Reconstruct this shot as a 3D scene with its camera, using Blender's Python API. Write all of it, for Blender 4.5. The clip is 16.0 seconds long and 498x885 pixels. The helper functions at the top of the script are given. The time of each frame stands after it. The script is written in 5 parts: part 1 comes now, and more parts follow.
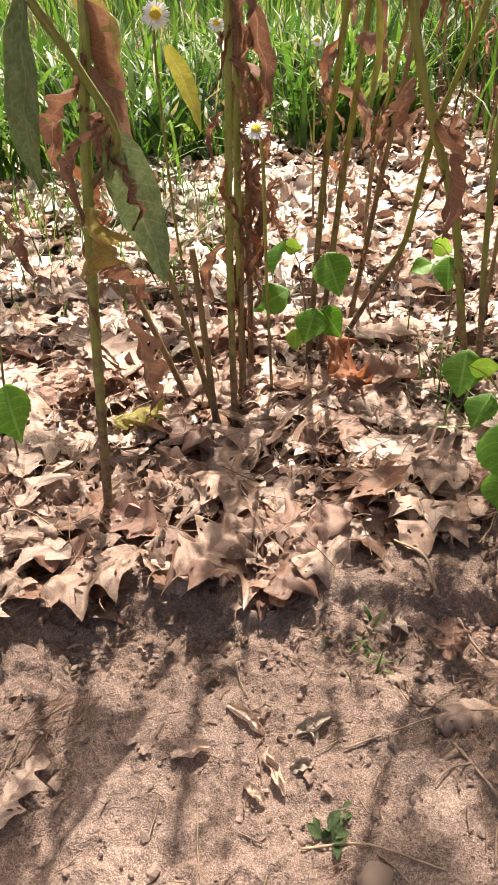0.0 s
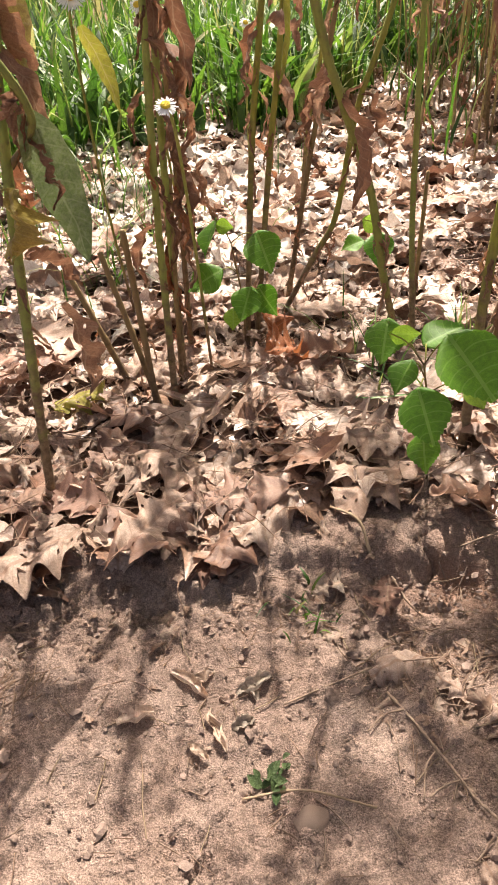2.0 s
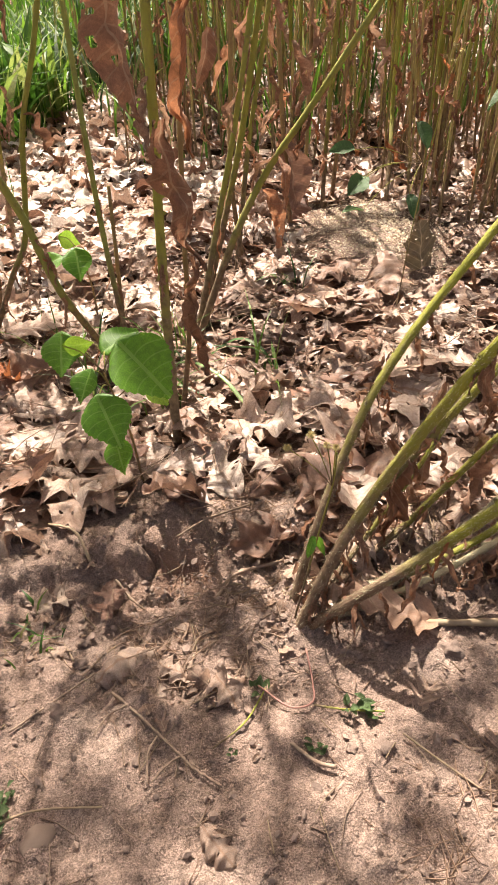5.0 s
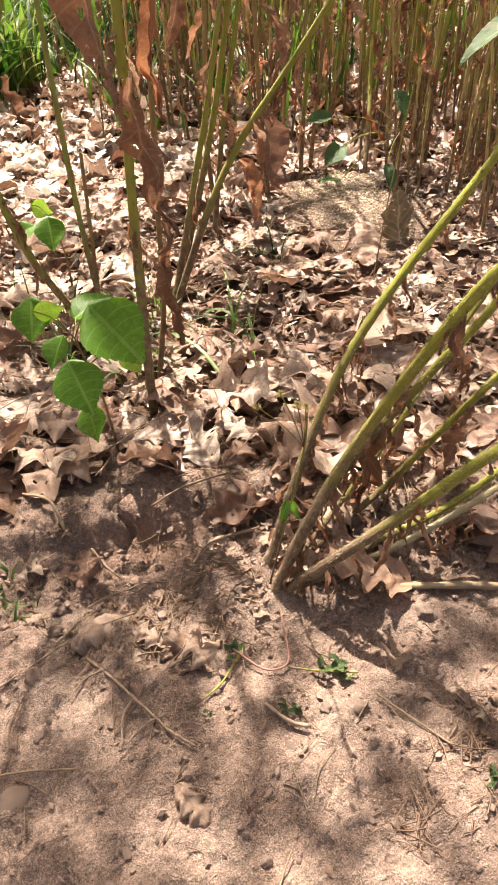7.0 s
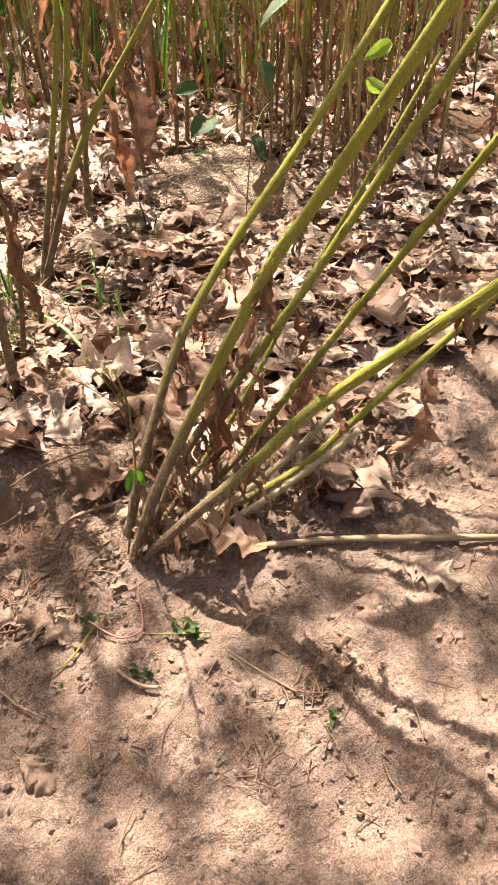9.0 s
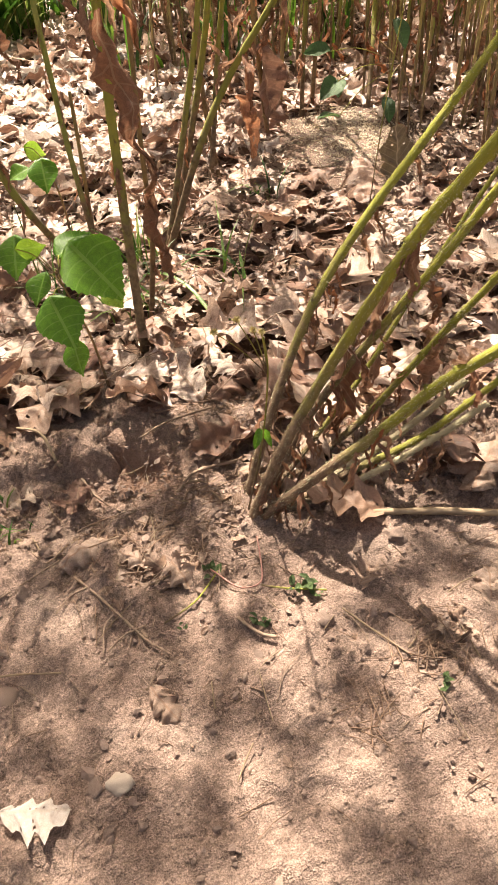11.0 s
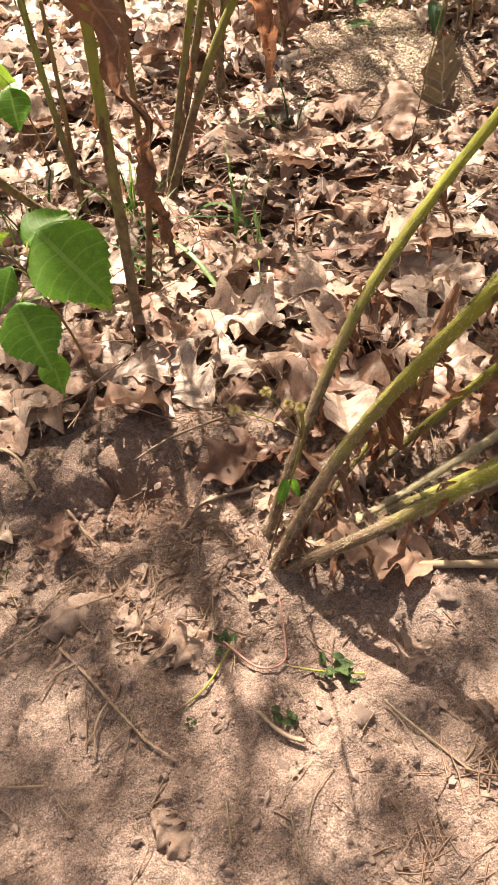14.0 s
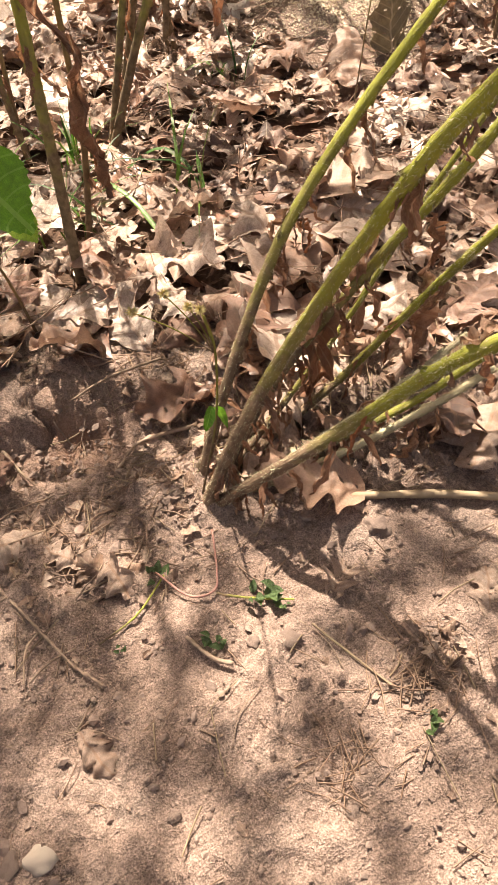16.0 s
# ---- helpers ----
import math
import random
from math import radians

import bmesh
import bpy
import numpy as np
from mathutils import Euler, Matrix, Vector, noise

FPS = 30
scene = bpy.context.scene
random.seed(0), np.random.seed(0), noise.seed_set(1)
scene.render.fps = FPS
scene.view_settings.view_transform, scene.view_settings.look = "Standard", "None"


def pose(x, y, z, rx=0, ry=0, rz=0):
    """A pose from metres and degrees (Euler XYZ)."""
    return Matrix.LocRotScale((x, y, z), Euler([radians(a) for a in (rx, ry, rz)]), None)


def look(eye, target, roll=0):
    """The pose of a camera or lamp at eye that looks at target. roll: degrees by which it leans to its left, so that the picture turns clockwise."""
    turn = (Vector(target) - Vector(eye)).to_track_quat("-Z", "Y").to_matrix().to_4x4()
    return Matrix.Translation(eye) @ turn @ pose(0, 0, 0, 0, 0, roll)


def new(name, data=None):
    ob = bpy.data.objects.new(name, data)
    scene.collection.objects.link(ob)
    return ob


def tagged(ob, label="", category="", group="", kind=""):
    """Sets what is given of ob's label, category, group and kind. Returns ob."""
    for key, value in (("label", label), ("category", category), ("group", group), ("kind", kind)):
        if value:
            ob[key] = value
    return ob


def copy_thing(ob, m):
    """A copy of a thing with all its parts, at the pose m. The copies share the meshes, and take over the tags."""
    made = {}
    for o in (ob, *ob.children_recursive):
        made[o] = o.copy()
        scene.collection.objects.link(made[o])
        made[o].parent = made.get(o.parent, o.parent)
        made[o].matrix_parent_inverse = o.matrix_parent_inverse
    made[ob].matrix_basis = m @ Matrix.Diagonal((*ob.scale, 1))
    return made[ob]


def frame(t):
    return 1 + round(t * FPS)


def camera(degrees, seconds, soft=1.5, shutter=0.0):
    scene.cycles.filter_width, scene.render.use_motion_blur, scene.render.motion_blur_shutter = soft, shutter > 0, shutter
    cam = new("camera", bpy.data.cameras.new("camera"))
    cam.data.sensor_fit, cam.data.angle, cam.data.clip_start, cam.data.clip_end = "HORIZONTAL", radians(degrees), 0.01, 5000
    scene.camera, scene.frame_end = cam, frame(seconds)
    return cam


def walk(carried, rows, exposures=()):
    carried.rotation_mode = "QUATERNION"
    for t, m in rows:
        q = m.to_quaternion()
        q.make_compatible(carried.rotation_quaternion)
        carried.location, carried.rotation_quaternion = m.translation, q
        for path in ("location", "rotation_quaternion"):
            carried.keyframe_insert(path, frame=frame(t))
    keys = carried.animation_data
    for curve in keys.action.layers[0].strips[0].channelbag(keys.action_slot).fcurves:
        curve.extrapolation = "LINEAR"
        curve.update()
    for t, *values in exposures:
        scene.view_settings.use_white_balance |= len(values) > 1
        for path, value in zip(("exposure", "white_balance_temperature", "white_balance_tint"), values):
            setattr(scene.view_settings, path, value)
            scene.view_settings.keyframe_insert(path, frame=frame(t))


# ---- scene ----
cam = camera(40.3, 16.0, soft=0.6)
PATH = [
    (0, (0.03, -0.006, 0.673), (-0.091, 1.63, -0.472), -3.8),
    (0.5, (0.034, -0.013, 0.669), (-0.094, 1.623, -0.475), -4.5),
    (1, (0.034, -0.017, 0.669), (-0.098, 1.611, -0.486), -4.9),
    (1.5, (0.043, -0.024, 0.666), (-0.062, 1.592, -0.508), -4.7),
    (2, (0.064, -0.035, 0.667), (0.051, 1.583, -0.508), -4.1),
    (2.5, (0.093, -0.052, 0.658), (0.211, 1.54, -0.546), -3.4),
    (3, (0.132, -0.063, 0.652), (0.364, 1.495, -0.581), -2.9),
    (3.5, (0.174, -0.07, 0.652), (0.586, 1.449, -0.582), -1.9),
    (4, (0.181, -0.071, 0.664), (0.668, 1.461, -0.525), -1.4),
    (4.2, (0.183, -0.074, 0.669), (0.682, 1.469, -0.502), -1.8),
    (6.3, (0.194, -0.086, 0.663), (0.776, 1.423, -0.514), -1.1),
    (6.5, (0.192, -0.087, 0.661), (0.758, 1.417, -0.53), -1.2),
    (7, (0.197, -0.095, 0.652), (0.769, 1.387, -0.562), -1.5),
    (7.5, (0.211, -0.106, 0.644), (0.795, 1.369, -0.574), -1.9),
    (8, (0.249, -0.13, 0.639), (0.956, 1.298, -0.57), -0.8),
    (8.2, (0.259, -0.137, 0.64), (0.983, 1.279, -0.573), -0.7),
    (10.3, (0.297, -0.161, 0.646), (0.919, 1.194, -0.688), -4.3),
    (10.5, (0.293, -0.161, 0.651), (0.869, 1.224, -0.672), -5.2),
    (11, (0.237, -0.153, 0.65), (0.701, 1.275, -0.671), -3.9),
    (11.5, (0.226, -0.152, 0.64), (0.633, 1.283, -0.692), -4.4),
    (12, (0.256, -0.068, 0.621), (0.6, 1.298, -0.798), -3.8),
    (12.5, (0.311, 0.064, 0.655), (0.799, 1.288, -0.849), -2.2),
    (13, (0.302, 0.057, 0.643), (0.715, 1.285, -0.88), -3.4),
    (13.5, (0.294, 0.056, 0.643), (0.678, 1.303, -0.872), -4.3),
    (14, (0.292, 0.053, 0.639), (0.676, 1.303, -0.874), -4.2),
    (14.5, (0.309, 0.049, 0.634), (0.72, 1.295, -0.875), -4.0),
    (15, (0.308, 0.041, 0.626), (0.716, 1.262, -0.904), -3.9),
    (15.5, (0.321, 0.021, 0.615), (0.745, 1.22, -0.929), -3.6),
    (16, (0.324, 0.001, 0.606), (0.742, 1.192, -0.945), -3.3),
]
LIGHT = [(0, 1.63, 7350, 13), (4, 1.64, 7400, 13), (7, 1.74, 7750, 13), (11, 1.68, 7950, 13), (16, 1.68, 7950, 13)]
walk(cam, [(t, look(eye, target, roll)) for t, eye, target, roll in PATH], LIGHT)

import functools

# ---- light ----
SUN_AZ, SUN_EL = math.radians(8), math.radians(59)
world = bpy.data.worlds.new("world")
scene.world = world
world.use_nodes = True
wn = world.node_tree.nodes
sky = wn.new("ShaderNodeTexSky")
sky.sky_type = "NISHITA"
sky.sun_disc = False
sky.sun_elevation, sky.sun_rotation = SUN_EL, SUN_AZ
sky.air_density, sky.dust_density, sky.ozone_density = 0.6, 8.0, 0.2
world.node_tree.links.new(sky.outputs[0], wn["Background"].inputs[0])
wn["Background"].inputs[1].default_value = 0.068
sun_data = bpy.data.lights.new("sun", "SUN")
sun_data.energy, sun_data.angle, sun_data.color = 4.6, radians(0.9), (1.0, 0.975, 0.94)
sun = new("sun", sun_data)
toward = Vector((math.sin(SUN_AZ) * math.cos(SUN_EL), math.cos(SUN_AZ) * math.cos(SUN_EL), math.sin(SUN_EL)))
sun.matrix_world = look(toward * 20, (0, 0, 0))

RND = random.Random(7)


# ---- materials ----
def shader(name):
    m = bpy.data.materials.new(name)
    m.use_nodes = True
    nt = m.node_tree
    return m, nt, nt.nodes["Principled BSDF"]


def node(nt, kind, **inputs):
    n = nt.nodes.new("ShaderNode" + kind)
    for key, value in inputs.items():
        n.inputs[key].default_value = value
    return n


def ramp(nt, source, stops):
    r = nt.nodes.new("ShaderNodeValToRGB")
    el = r.color_ramp.elements
    while len(el) < len(stops):
        el.new(0.5)
    for e, (at, col) in zip(el, stops):
        e.position, e.color = at, (*col, 1)
    nt.links.new(source, r.inputs[0])
    return r.outputs[0]


def mixed(nt, how, factor, a, b):
    n = nt.nodes.new("ShaderNodeMix")
    n.data_type, n.blend_type = "RGBA", how
    for slot, v in ((0, factor), (6, a), (7, b)):
        if hasattr(v, "is_linked"):
            nt.links.new(v, n.inputs[slot])
        else:
            n.inputs[slot].default_value = v if slot == 0 else (*v, 1)
    return n.outputs[2]


def maths(nt, op, a, b=0.0):
    n = nt.nodes.new("ShaderNodeMath")
    n.operation = op
    for slot, v in ((0, a), (1, b)):
        if hasattr(v, "is_linked"):
            nt.links.new(v, n.inputs[slot])
        else:
            n.inputs[slot].default_value = v
    return n.outputs[0]


def noise_of(nt, scale, detail=4.0, where="Object", rough=0.6):
    co = nt.nodes.new("ShaderNodeTexCoord")
    n = node(nt, "TexNoise", Scale=scale, Detail=detail, Roughness=rough)
    nt.links.new(co.outputs[where], n.inputs["Vector"])
    return n.outputs["Fac"]


def bumped(nt, p, height, strength, distance=0.002):
    b = node(nt, "Bump", Strength=strength, Distance=distance)
    nt.links.new(height, b.inputs["Height"])
    nt.links.new(b.outputs[0], p.inputs["Normal"])
    return b


def lottery(nt):
    """A random number for each object and each loose piece of a mesh."""
    o = nt.nodes.new("ShaderNodeObjectInfo").outputs["Random"]
    g = nt.nodes.new("ShaderNodeNewGeometry").outputs["Random Per Island"]
    return maths(nt, "FRACT", maths(nt, "ADD", o, g))


def leaf_material(name, stops, translucent=0.3, rough=0.55, vein=0.25, spot=0.5, spot_colour=(0.12, 0.06, 0.03), ribs=9.0, vein_colour=(0.6, 0.48, 0.34), relief=0.0016):
    """A thin leaf: the colour drawn for each leaf, blotches, a midrib and side veins along its own UV, and light that shines through."""
    m, nt, p = shader(name)
    base = ramp(nt, lottery(nt), stops)
    blotch = ramp(nt, noise_of(nt, 38, 5), ((0.42, (0, 0, 0)), (0.72, (1, 1, 1))))
    col = mixed(nt, "MIX", maths(nt, "MULTIPLY", blotch, spot), base, spot_colour)
    grain = noise_of(nt, 260, 3)
    col = mixed(nt, "OVERLAY", 0.55, col, ramp(nt, noise_of(nt, 9, 8, rough=0.7), ((0.3, (0.25, 0.25, 0.25)), (0.7, (0.78, 0.78, 0.78)))))
    col = mixed(nt, "OVERLAY", 0.65, col, ramp(nt, grain, ((0.3, (0.2, 0.2, 0.2)), (0.75, (0.8, 0.8, 0.8)))))
    uv = nt.nodes.new("ShaderNodeUVMap")
    sep = nt.nodes.new("ShaderNodeSeparateXYZ")
    nt.links.new(uv.outputs[0], sep.inputs[0])
    side = maths(nt, "ABSOLUTE", maths(nt, "SUBTRACT", sep.outputs[1], 0.5))
    mid = maths(nt, "LESS_THAN", side, 0.016)
    slant = maths(nt, "FRACT", maths(nt, "MULTIPLY", maths(nt, "SUBTRACT", sep.outputs[0], maths(nt, "MULTIPLY", side, 0.35)), ribs))
    rib = maths(nt, "LESS_THAN", maths(nt, "ABSOLUTE", maths(nt, "SUBTRACT", slant, 0.5)), 0.055)
    lines = maths(nt, "MAXIMUM", mid, maths(nt, "MULTIPLY", rib, 0.6))
    col = mixed(nt, "MIX", maths(nt, "MULTIPLY", lines, vein), col, vein_colour)
    nt.links.new(col, p.inputs["Base Color"])
    p.inputs["Roughness"].default_value = rough
    p.inputs["Specular IOR Level"].default_value = 0.65
    height = maths(nt, "ADD", maths(nt, "MULTIPLY", lines, -0.9), maths(nt, "ADD", maths(nt, "MULTIPLY", noise_of(nt, 60, 3), 0.8), maths(nt, "MULTIPLY", grain, 0.25)))
    bumped(nt, p, height, 0.8, relief)
    if translucent:
        tr = nt.nodes.new("ShaderNodeBsdfTranslucent")
        nt.links.new(col, tr.inputs[0])
        mx = nt.nodes.new("ShaderNodeMixShader")
        mx.inputs[0].default_value = translucent
        nt.links.new(p.outputs[0], mx.inputs[1])
        nt.links.new(tr.outputs[0], mx.inputs[2])
        nt.links.new(mx.outputs[0], nt.nodes["Material Output"].inputs[0])
    return m


def plain_material(name, dark, light, scale=60, rough=0.8, bump=0.5, per_piece=0.3):
    m, nt, p = shader(name)
    col = ramp(nt, noise_of(nt, scale, 6), ((0.3, dark), (0.7, light)))
    tone = ramp(nt, lottery(nt), ((0, (0.35, 0.35, 0.35)), (1, (0.65, 0.65, 0.65))))
    col = mixed(nt, "OVERLAY", per_piece, col, tone)
    nt.links.new(col, p.inputs["Base Color"])
    p.inputs["Roughness"].default_value = rough
    bumped(nt, p, noise_of(nt, scale * 4, 4), bump, 0.001)
    return m


def soil_material():
    m, nt, p = shader("sandy_soil")
    col = ramp(nt, noise_of(nt, 9, 9, rough=0.7), ((0.3, (0.232, 0.16, 0.127)), (0.5, (0.296, 0.211, 0.172)), (0.72, (0.36, 0.272, 0.226))))
    coarse = noise_of(nt, 48, 5, rough=0.6)
    crumb = noise_of(nt, 190, 4, rough=0.65)
    grit = noise_of(nt, 620, 2)
    col = mixed(nt, "OVERLAY", 0.25, col, ramp(nt, coarse, ((0.3, (0.2, 0.2, 0.2)), (0.7, (0.8, 0.8, 0.8)))))
    col = mixed(nt, "OVERLAY", 0.35, col, ramp(nt, crumb, ((0.35, (0.15, 0.15, 0.15)), (0.65, (0.85, 0.85, 0.85)))))
    col = mixed(nt, "OVERLAY", 0.5, col, ramp(nt, grit, ((0.32, (0.1, 0.1, 0.1)), (0.68, (0.9, 0.9, 0.9)))))
    at = nt.nodes.new("ShaderNodeAttribute")
    at.attribute_name = "humus"
    mould = ramp(nt, noise_of(nt, 110, 6), ((0.3, (0.06, 0.036, 0.025)), (0.7, (0.19, 0.12, 0.085))))
    col = mixed(nt, "MIX", at.outputs["Fac"], col, mould)
    # red-brown mixed in by vertex values round the hollow below the bank
    hollow_red = nt.nodes.new("ShaderNodeAttribute")
    hollow_red.attribute_name = "hollow_red"
    col = mixed(nt, "MIX", hollow_red.outputs["Fac"], col, (0.3, 0.165, 0.11))
    nt.links.new(col, p.inputs["Base Color"])
    p.inputs["Roughness"].default_value = 0.95
    p.inputs["Specular IOR Level"].default_value = 0.15
    deep = bumped(nt, p, coarse, 1.0, 0.006)
    fine = bumped(nt, p, maths(nt, "ADD", crumb, maths(nt, "MULTIPLY", grit, 0.4)), 1.0, 0.0055)
    nt.links.new(deep.outputs[0], fine.inputs["Normal"])
    return m


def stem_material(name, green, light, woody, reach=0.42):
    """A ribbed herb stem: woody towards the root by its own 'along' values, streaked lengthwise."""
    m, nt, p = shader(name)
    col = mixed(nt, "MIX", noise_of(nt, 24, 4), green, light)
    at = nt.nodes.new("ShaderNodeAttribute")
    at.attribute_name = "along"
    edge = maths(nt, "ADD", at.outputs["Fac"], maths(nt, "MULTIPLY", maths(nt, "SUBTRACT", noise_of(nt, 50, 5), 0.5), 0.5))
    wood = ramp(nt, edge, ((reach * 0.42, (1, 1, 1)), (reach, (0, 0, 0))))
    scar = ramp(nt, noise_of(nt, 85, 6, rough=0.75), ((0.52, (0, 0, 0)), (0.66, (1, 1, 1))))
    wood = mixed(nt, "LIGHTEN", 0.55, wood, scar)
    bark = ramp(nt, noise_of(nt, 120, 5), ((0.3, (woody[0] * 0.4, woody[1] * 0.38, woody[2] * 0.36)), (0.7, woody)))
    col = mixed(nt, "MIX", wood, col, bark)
    tone = ramp(nt, lottery(nt), ((0, (0.38, 0.36, 0.36)), (1, (0.62, 0.62, 0.58))))
    col = mixed(nt, "OVERLAY", 0.6, col, tone)
    nt.links.new(col, p.inputs["Base Color"])
    p.inputs["Roughness"].default_value = 0.8
    p.inputs["Specular IOR Level"].default_value = 0.3
    uv = nt.nodes.new("ShaderNodeUVMap")
    wave = node(nt, "TexNoise", Scale=1.0, Detail=2.0)
    stretch = node(nt, "Mapping", Scale=(6, 22, 1))
    nt.links.new(uv.outputs[0], stretch.inputs[0])
    nt.links.new(stretch.outputs[0], wave.inputs["Vector"])
    bumped(nt, p, maths(nt, "ADD", wave.outputs["Fac"], maths(nt, "MULTIPLY", noise_of(nt, 500, 2), 0.5)), 0.8, 0.0012)
    return m


SOIL = soil_material()
OAK = leaf_material("dead_oak_leaf", ((0, (0.13, 0.065, 0.045)), (0.16, (0.26, 0.14, 0.095)), (0.32, (0.38, 0.23, 0.16)), (0.5, (0.46, 0.315, 0.235)), (0.7, (0.54, 0.4, 0.315)), (0.88, (0.66, 0.53, 0.44)), (1, (0.27, 0.12, 0.075))), 0.2, 0.42, 0.6, 0.5, (0.2, 0.11, 0.07), 8, (0.3, 0.17, 0.11))
# one pale leaf on the path; also paints sun glare into the far litter
PALE = leaf_material("pale_and_sunlit_oak_leaf", ((0, (0.58, 0.5, 0.44)), (1, (0.68, 0.61, 0.55))), 0.2, 0.6, 0.3, 0.3, (0.5, 0.4, 0.33), 8)
TAN = leaf_material("tan_oak_leaf", ((0, (0.4, 0.28, 0.215)), (1, (0.5, 0.375, 0.3))), 0.2, 0.45, 0.75, 0.55, (0.26, 0.15, 0.1), 8, (0.34, 0.2, 0.13))
CREAM = leaf_material("straw_dead_leaf", ((0, (0.56, 0.44, 0.345)), (1, (0.64, 0.51, 0.41))), 0.25, 0.5, 0.5, 0.4, (0.34, 0.2, 0.13), 8, (0.4, 0.26, 0.18))
GREY = leaf_material("grey_dead_leaf", ((0, (0.42, 0.345, 0.28)), (1, (0.5, 0.415, 0.34))), 0.2, 0.7, 0.2, 0.5, (0.2, 0.16, 0.12), 8)
UMBER = leaf_material("dark_dead_leaf", ((0, (0.2, 0.1, 0.07)), (1, (0.27, 0.145, 0.1))), 0.2, 0.6, 0.2, 0.4, (0.1, 0.05, 0.03), 8)
DULL = leaf_material("olive_grey_dead_leaf", ((0, (0.19, 0.145, 0.08)), (1, (0.24, 0.18, 0.1))), 0.1, 0.6, 0.4, 0.4, (0.08, 0.06, 0.03), 8)
OLD_GREEN = leaf_material("old_green_leaf", ((0, (0.06, 0.105, 0.03)), (1, (0.08, 0.12, 0.035))), 0.2, 0.6, 0.3, 0.55, (0.2, 0.22, 0.12), 8, (0.2, 0.26, 0.12))
FRESH = leaf_material("light_aspen_leaf", ((0, (0.24, 0.42, 0.04)), (1, (0.3, 0.48, 0.06))), 0.5, 0.4, 0.4, 0.2, (0.2, 0.36, 0.04), 6, (0.36, 0.54, 0.14), 0.0005)
SCRAP = leaf_material("torn_brown_leaf", ((0, (0.12, 0.065, 0.045)), (0.4, (0.24, 0.145, 0.1)), (0.75, (0.36, 0.24, 0.175)), (1, (0.46, 0.34, 0.265))), 0.15, 0.6, 0.3, 0.5, (0.12, 0.07, 0.05), 8)
EMBER = leaf_material("red_brown_leaf", ((0, (0.36, 0.12, 0.05)), (1, (0.46, 0.17, 0.065))), 0.35, 0.6, 0.4, 0.5, (0.16, 0.06, 0.03), 8)
OCHRE = leaf_material("yellowed_leaf", ((0, (0.5, 0.4, 0.12)), (1, (0.45, 0.38, 0.11))), 0.35, 0.6, 0.3, 0.6, (0.26, 0.14, 0.05), 7)
RUST = leaf_material("withered_leaf", ((0, (0.25, 0.11, 0.06)), (0.4, (0.34, 0.18, 0.115)), (0.75, (0.42, 0.25, 0.165)), (1, (0.42, 0.14, 0.05))), 0.35, 0.7, 0.25, 0.5, (0.16, 0.075, 0.04), 8)
SILVER = leaf_material("mildewed_green_leaf", ((0, (0.13, 0.19, 0.06)), (1, (0.19, 0.25, 0.1))), 0.3, 0.7, 0.3, 0.6, (0.3, 0.34, 0.22), 8, (0.42, 0.46, 0.3))
LIME = leaf_material("yellow_green_leaf", ((0, (0.3, 0.33, 0.04)), (1, (0.4, 0.36, 0.06))), 0.45, 0.6, 0.3, 0.5, (0.3, 0.2, 0.05), 8)
CROWN = leaf_material("oak_crown_leaf", ((0, (0.05, 0.12, 0.03)), (1, (0.09, 0.18, 0.04))), 0.3, 0.5, 0.3, 0.3, (0.1, 0.14, 0.05), 6, (0.2, 0.3, 0.1))
WEED = leaf_material("weed_leaf", ((0, (0.06, 0.11, 0.035)), (1, (0.11, 0.18, 0.06))), 0.3, 0.5, 0.3, 0.3, (0.1, 0.14, 0.05), 6, (0.2, 0.3, 0.1))
ASPEN = leaf_material("aspen_leaf", ((0, (0.09, 0.25, 0.018)), (0.6, (0.12, 0.3, 0.022)), (1, (0.16, 0.36, 0.03))), 0.5, 0.4, 0.5, 0.25, (0.07, 0.22, 0.02), 6, (0.3, 0.52, 0.12), 0.0005)
BRAMBLE = leaf_material("bramble_leaf", ((0, (0.04, 0.11, 0.03)), (1, (0.08, 0.16, 0.05))), 0.3, 0.5, 0.4, 0.3, (0.1, 0.18, 0.08), 8, (0.2, 0.3, 0.15))
GRASS = leaf_material("grass_blade", ((0, (0.02, 0.065, 0.008)), (0.45, (0.06, 0.15, 0.014)), (0.85, (0.13, 0.25, 0.028)), (1, (0.3, 0.27, 0.11))), 0.45, 0.5, 0.0, 0.1, (0.1, 0.2, 0.04), 1)
RUNNER = plain_material("red_runner", (0.3, 0.13, 0.11), (0.42, 0.22, 0.17), 90, 0.6)
BLADE = leaf_material("broad_grass_blade", ((0, (0.05, 0.13, 0.03)), (0.5, (0.08, 0.19, 0.04)), (1, (0.16, 0.32, 0.06))), 0.35, 0.45, 0.3, 0.1, (0.1, 0.2, 0.05), 1)
STRAW = plain_material("dry_straw", (0.26, 0.18, 0.11), (0.42, 0.32, 0.21), 60, 0.75)
HAIR = plain_material("stem_hair", (0.5, 0.47, 0.3), (0.62, 0.58, 0.4), 200, 0.8, 0.0, 0.2)
TWIG = plain_material("twig_bark", (0.19, 0.122, 0.086), (0.4, 0.29, 0.21), 90, 0.85, 0.9)
NEEDLE = plain_material("pine_needle", (0.2, 0.12, 0.08), (0.36, 0.235, 0.16), 30, 0.7, 0.2, 0.6)
CLOD = plain_material("soil_clod", (0.215, 0.148, 0.118), (0.33, 0.242, 0.198), 160, 0.95, 1.0, 0.3)
STONE = plain_material("sandstone_pebble", (0.17, 0.12, 0.092), (0.25, 0.18, 0.14), 60, 0.75, 0.3)
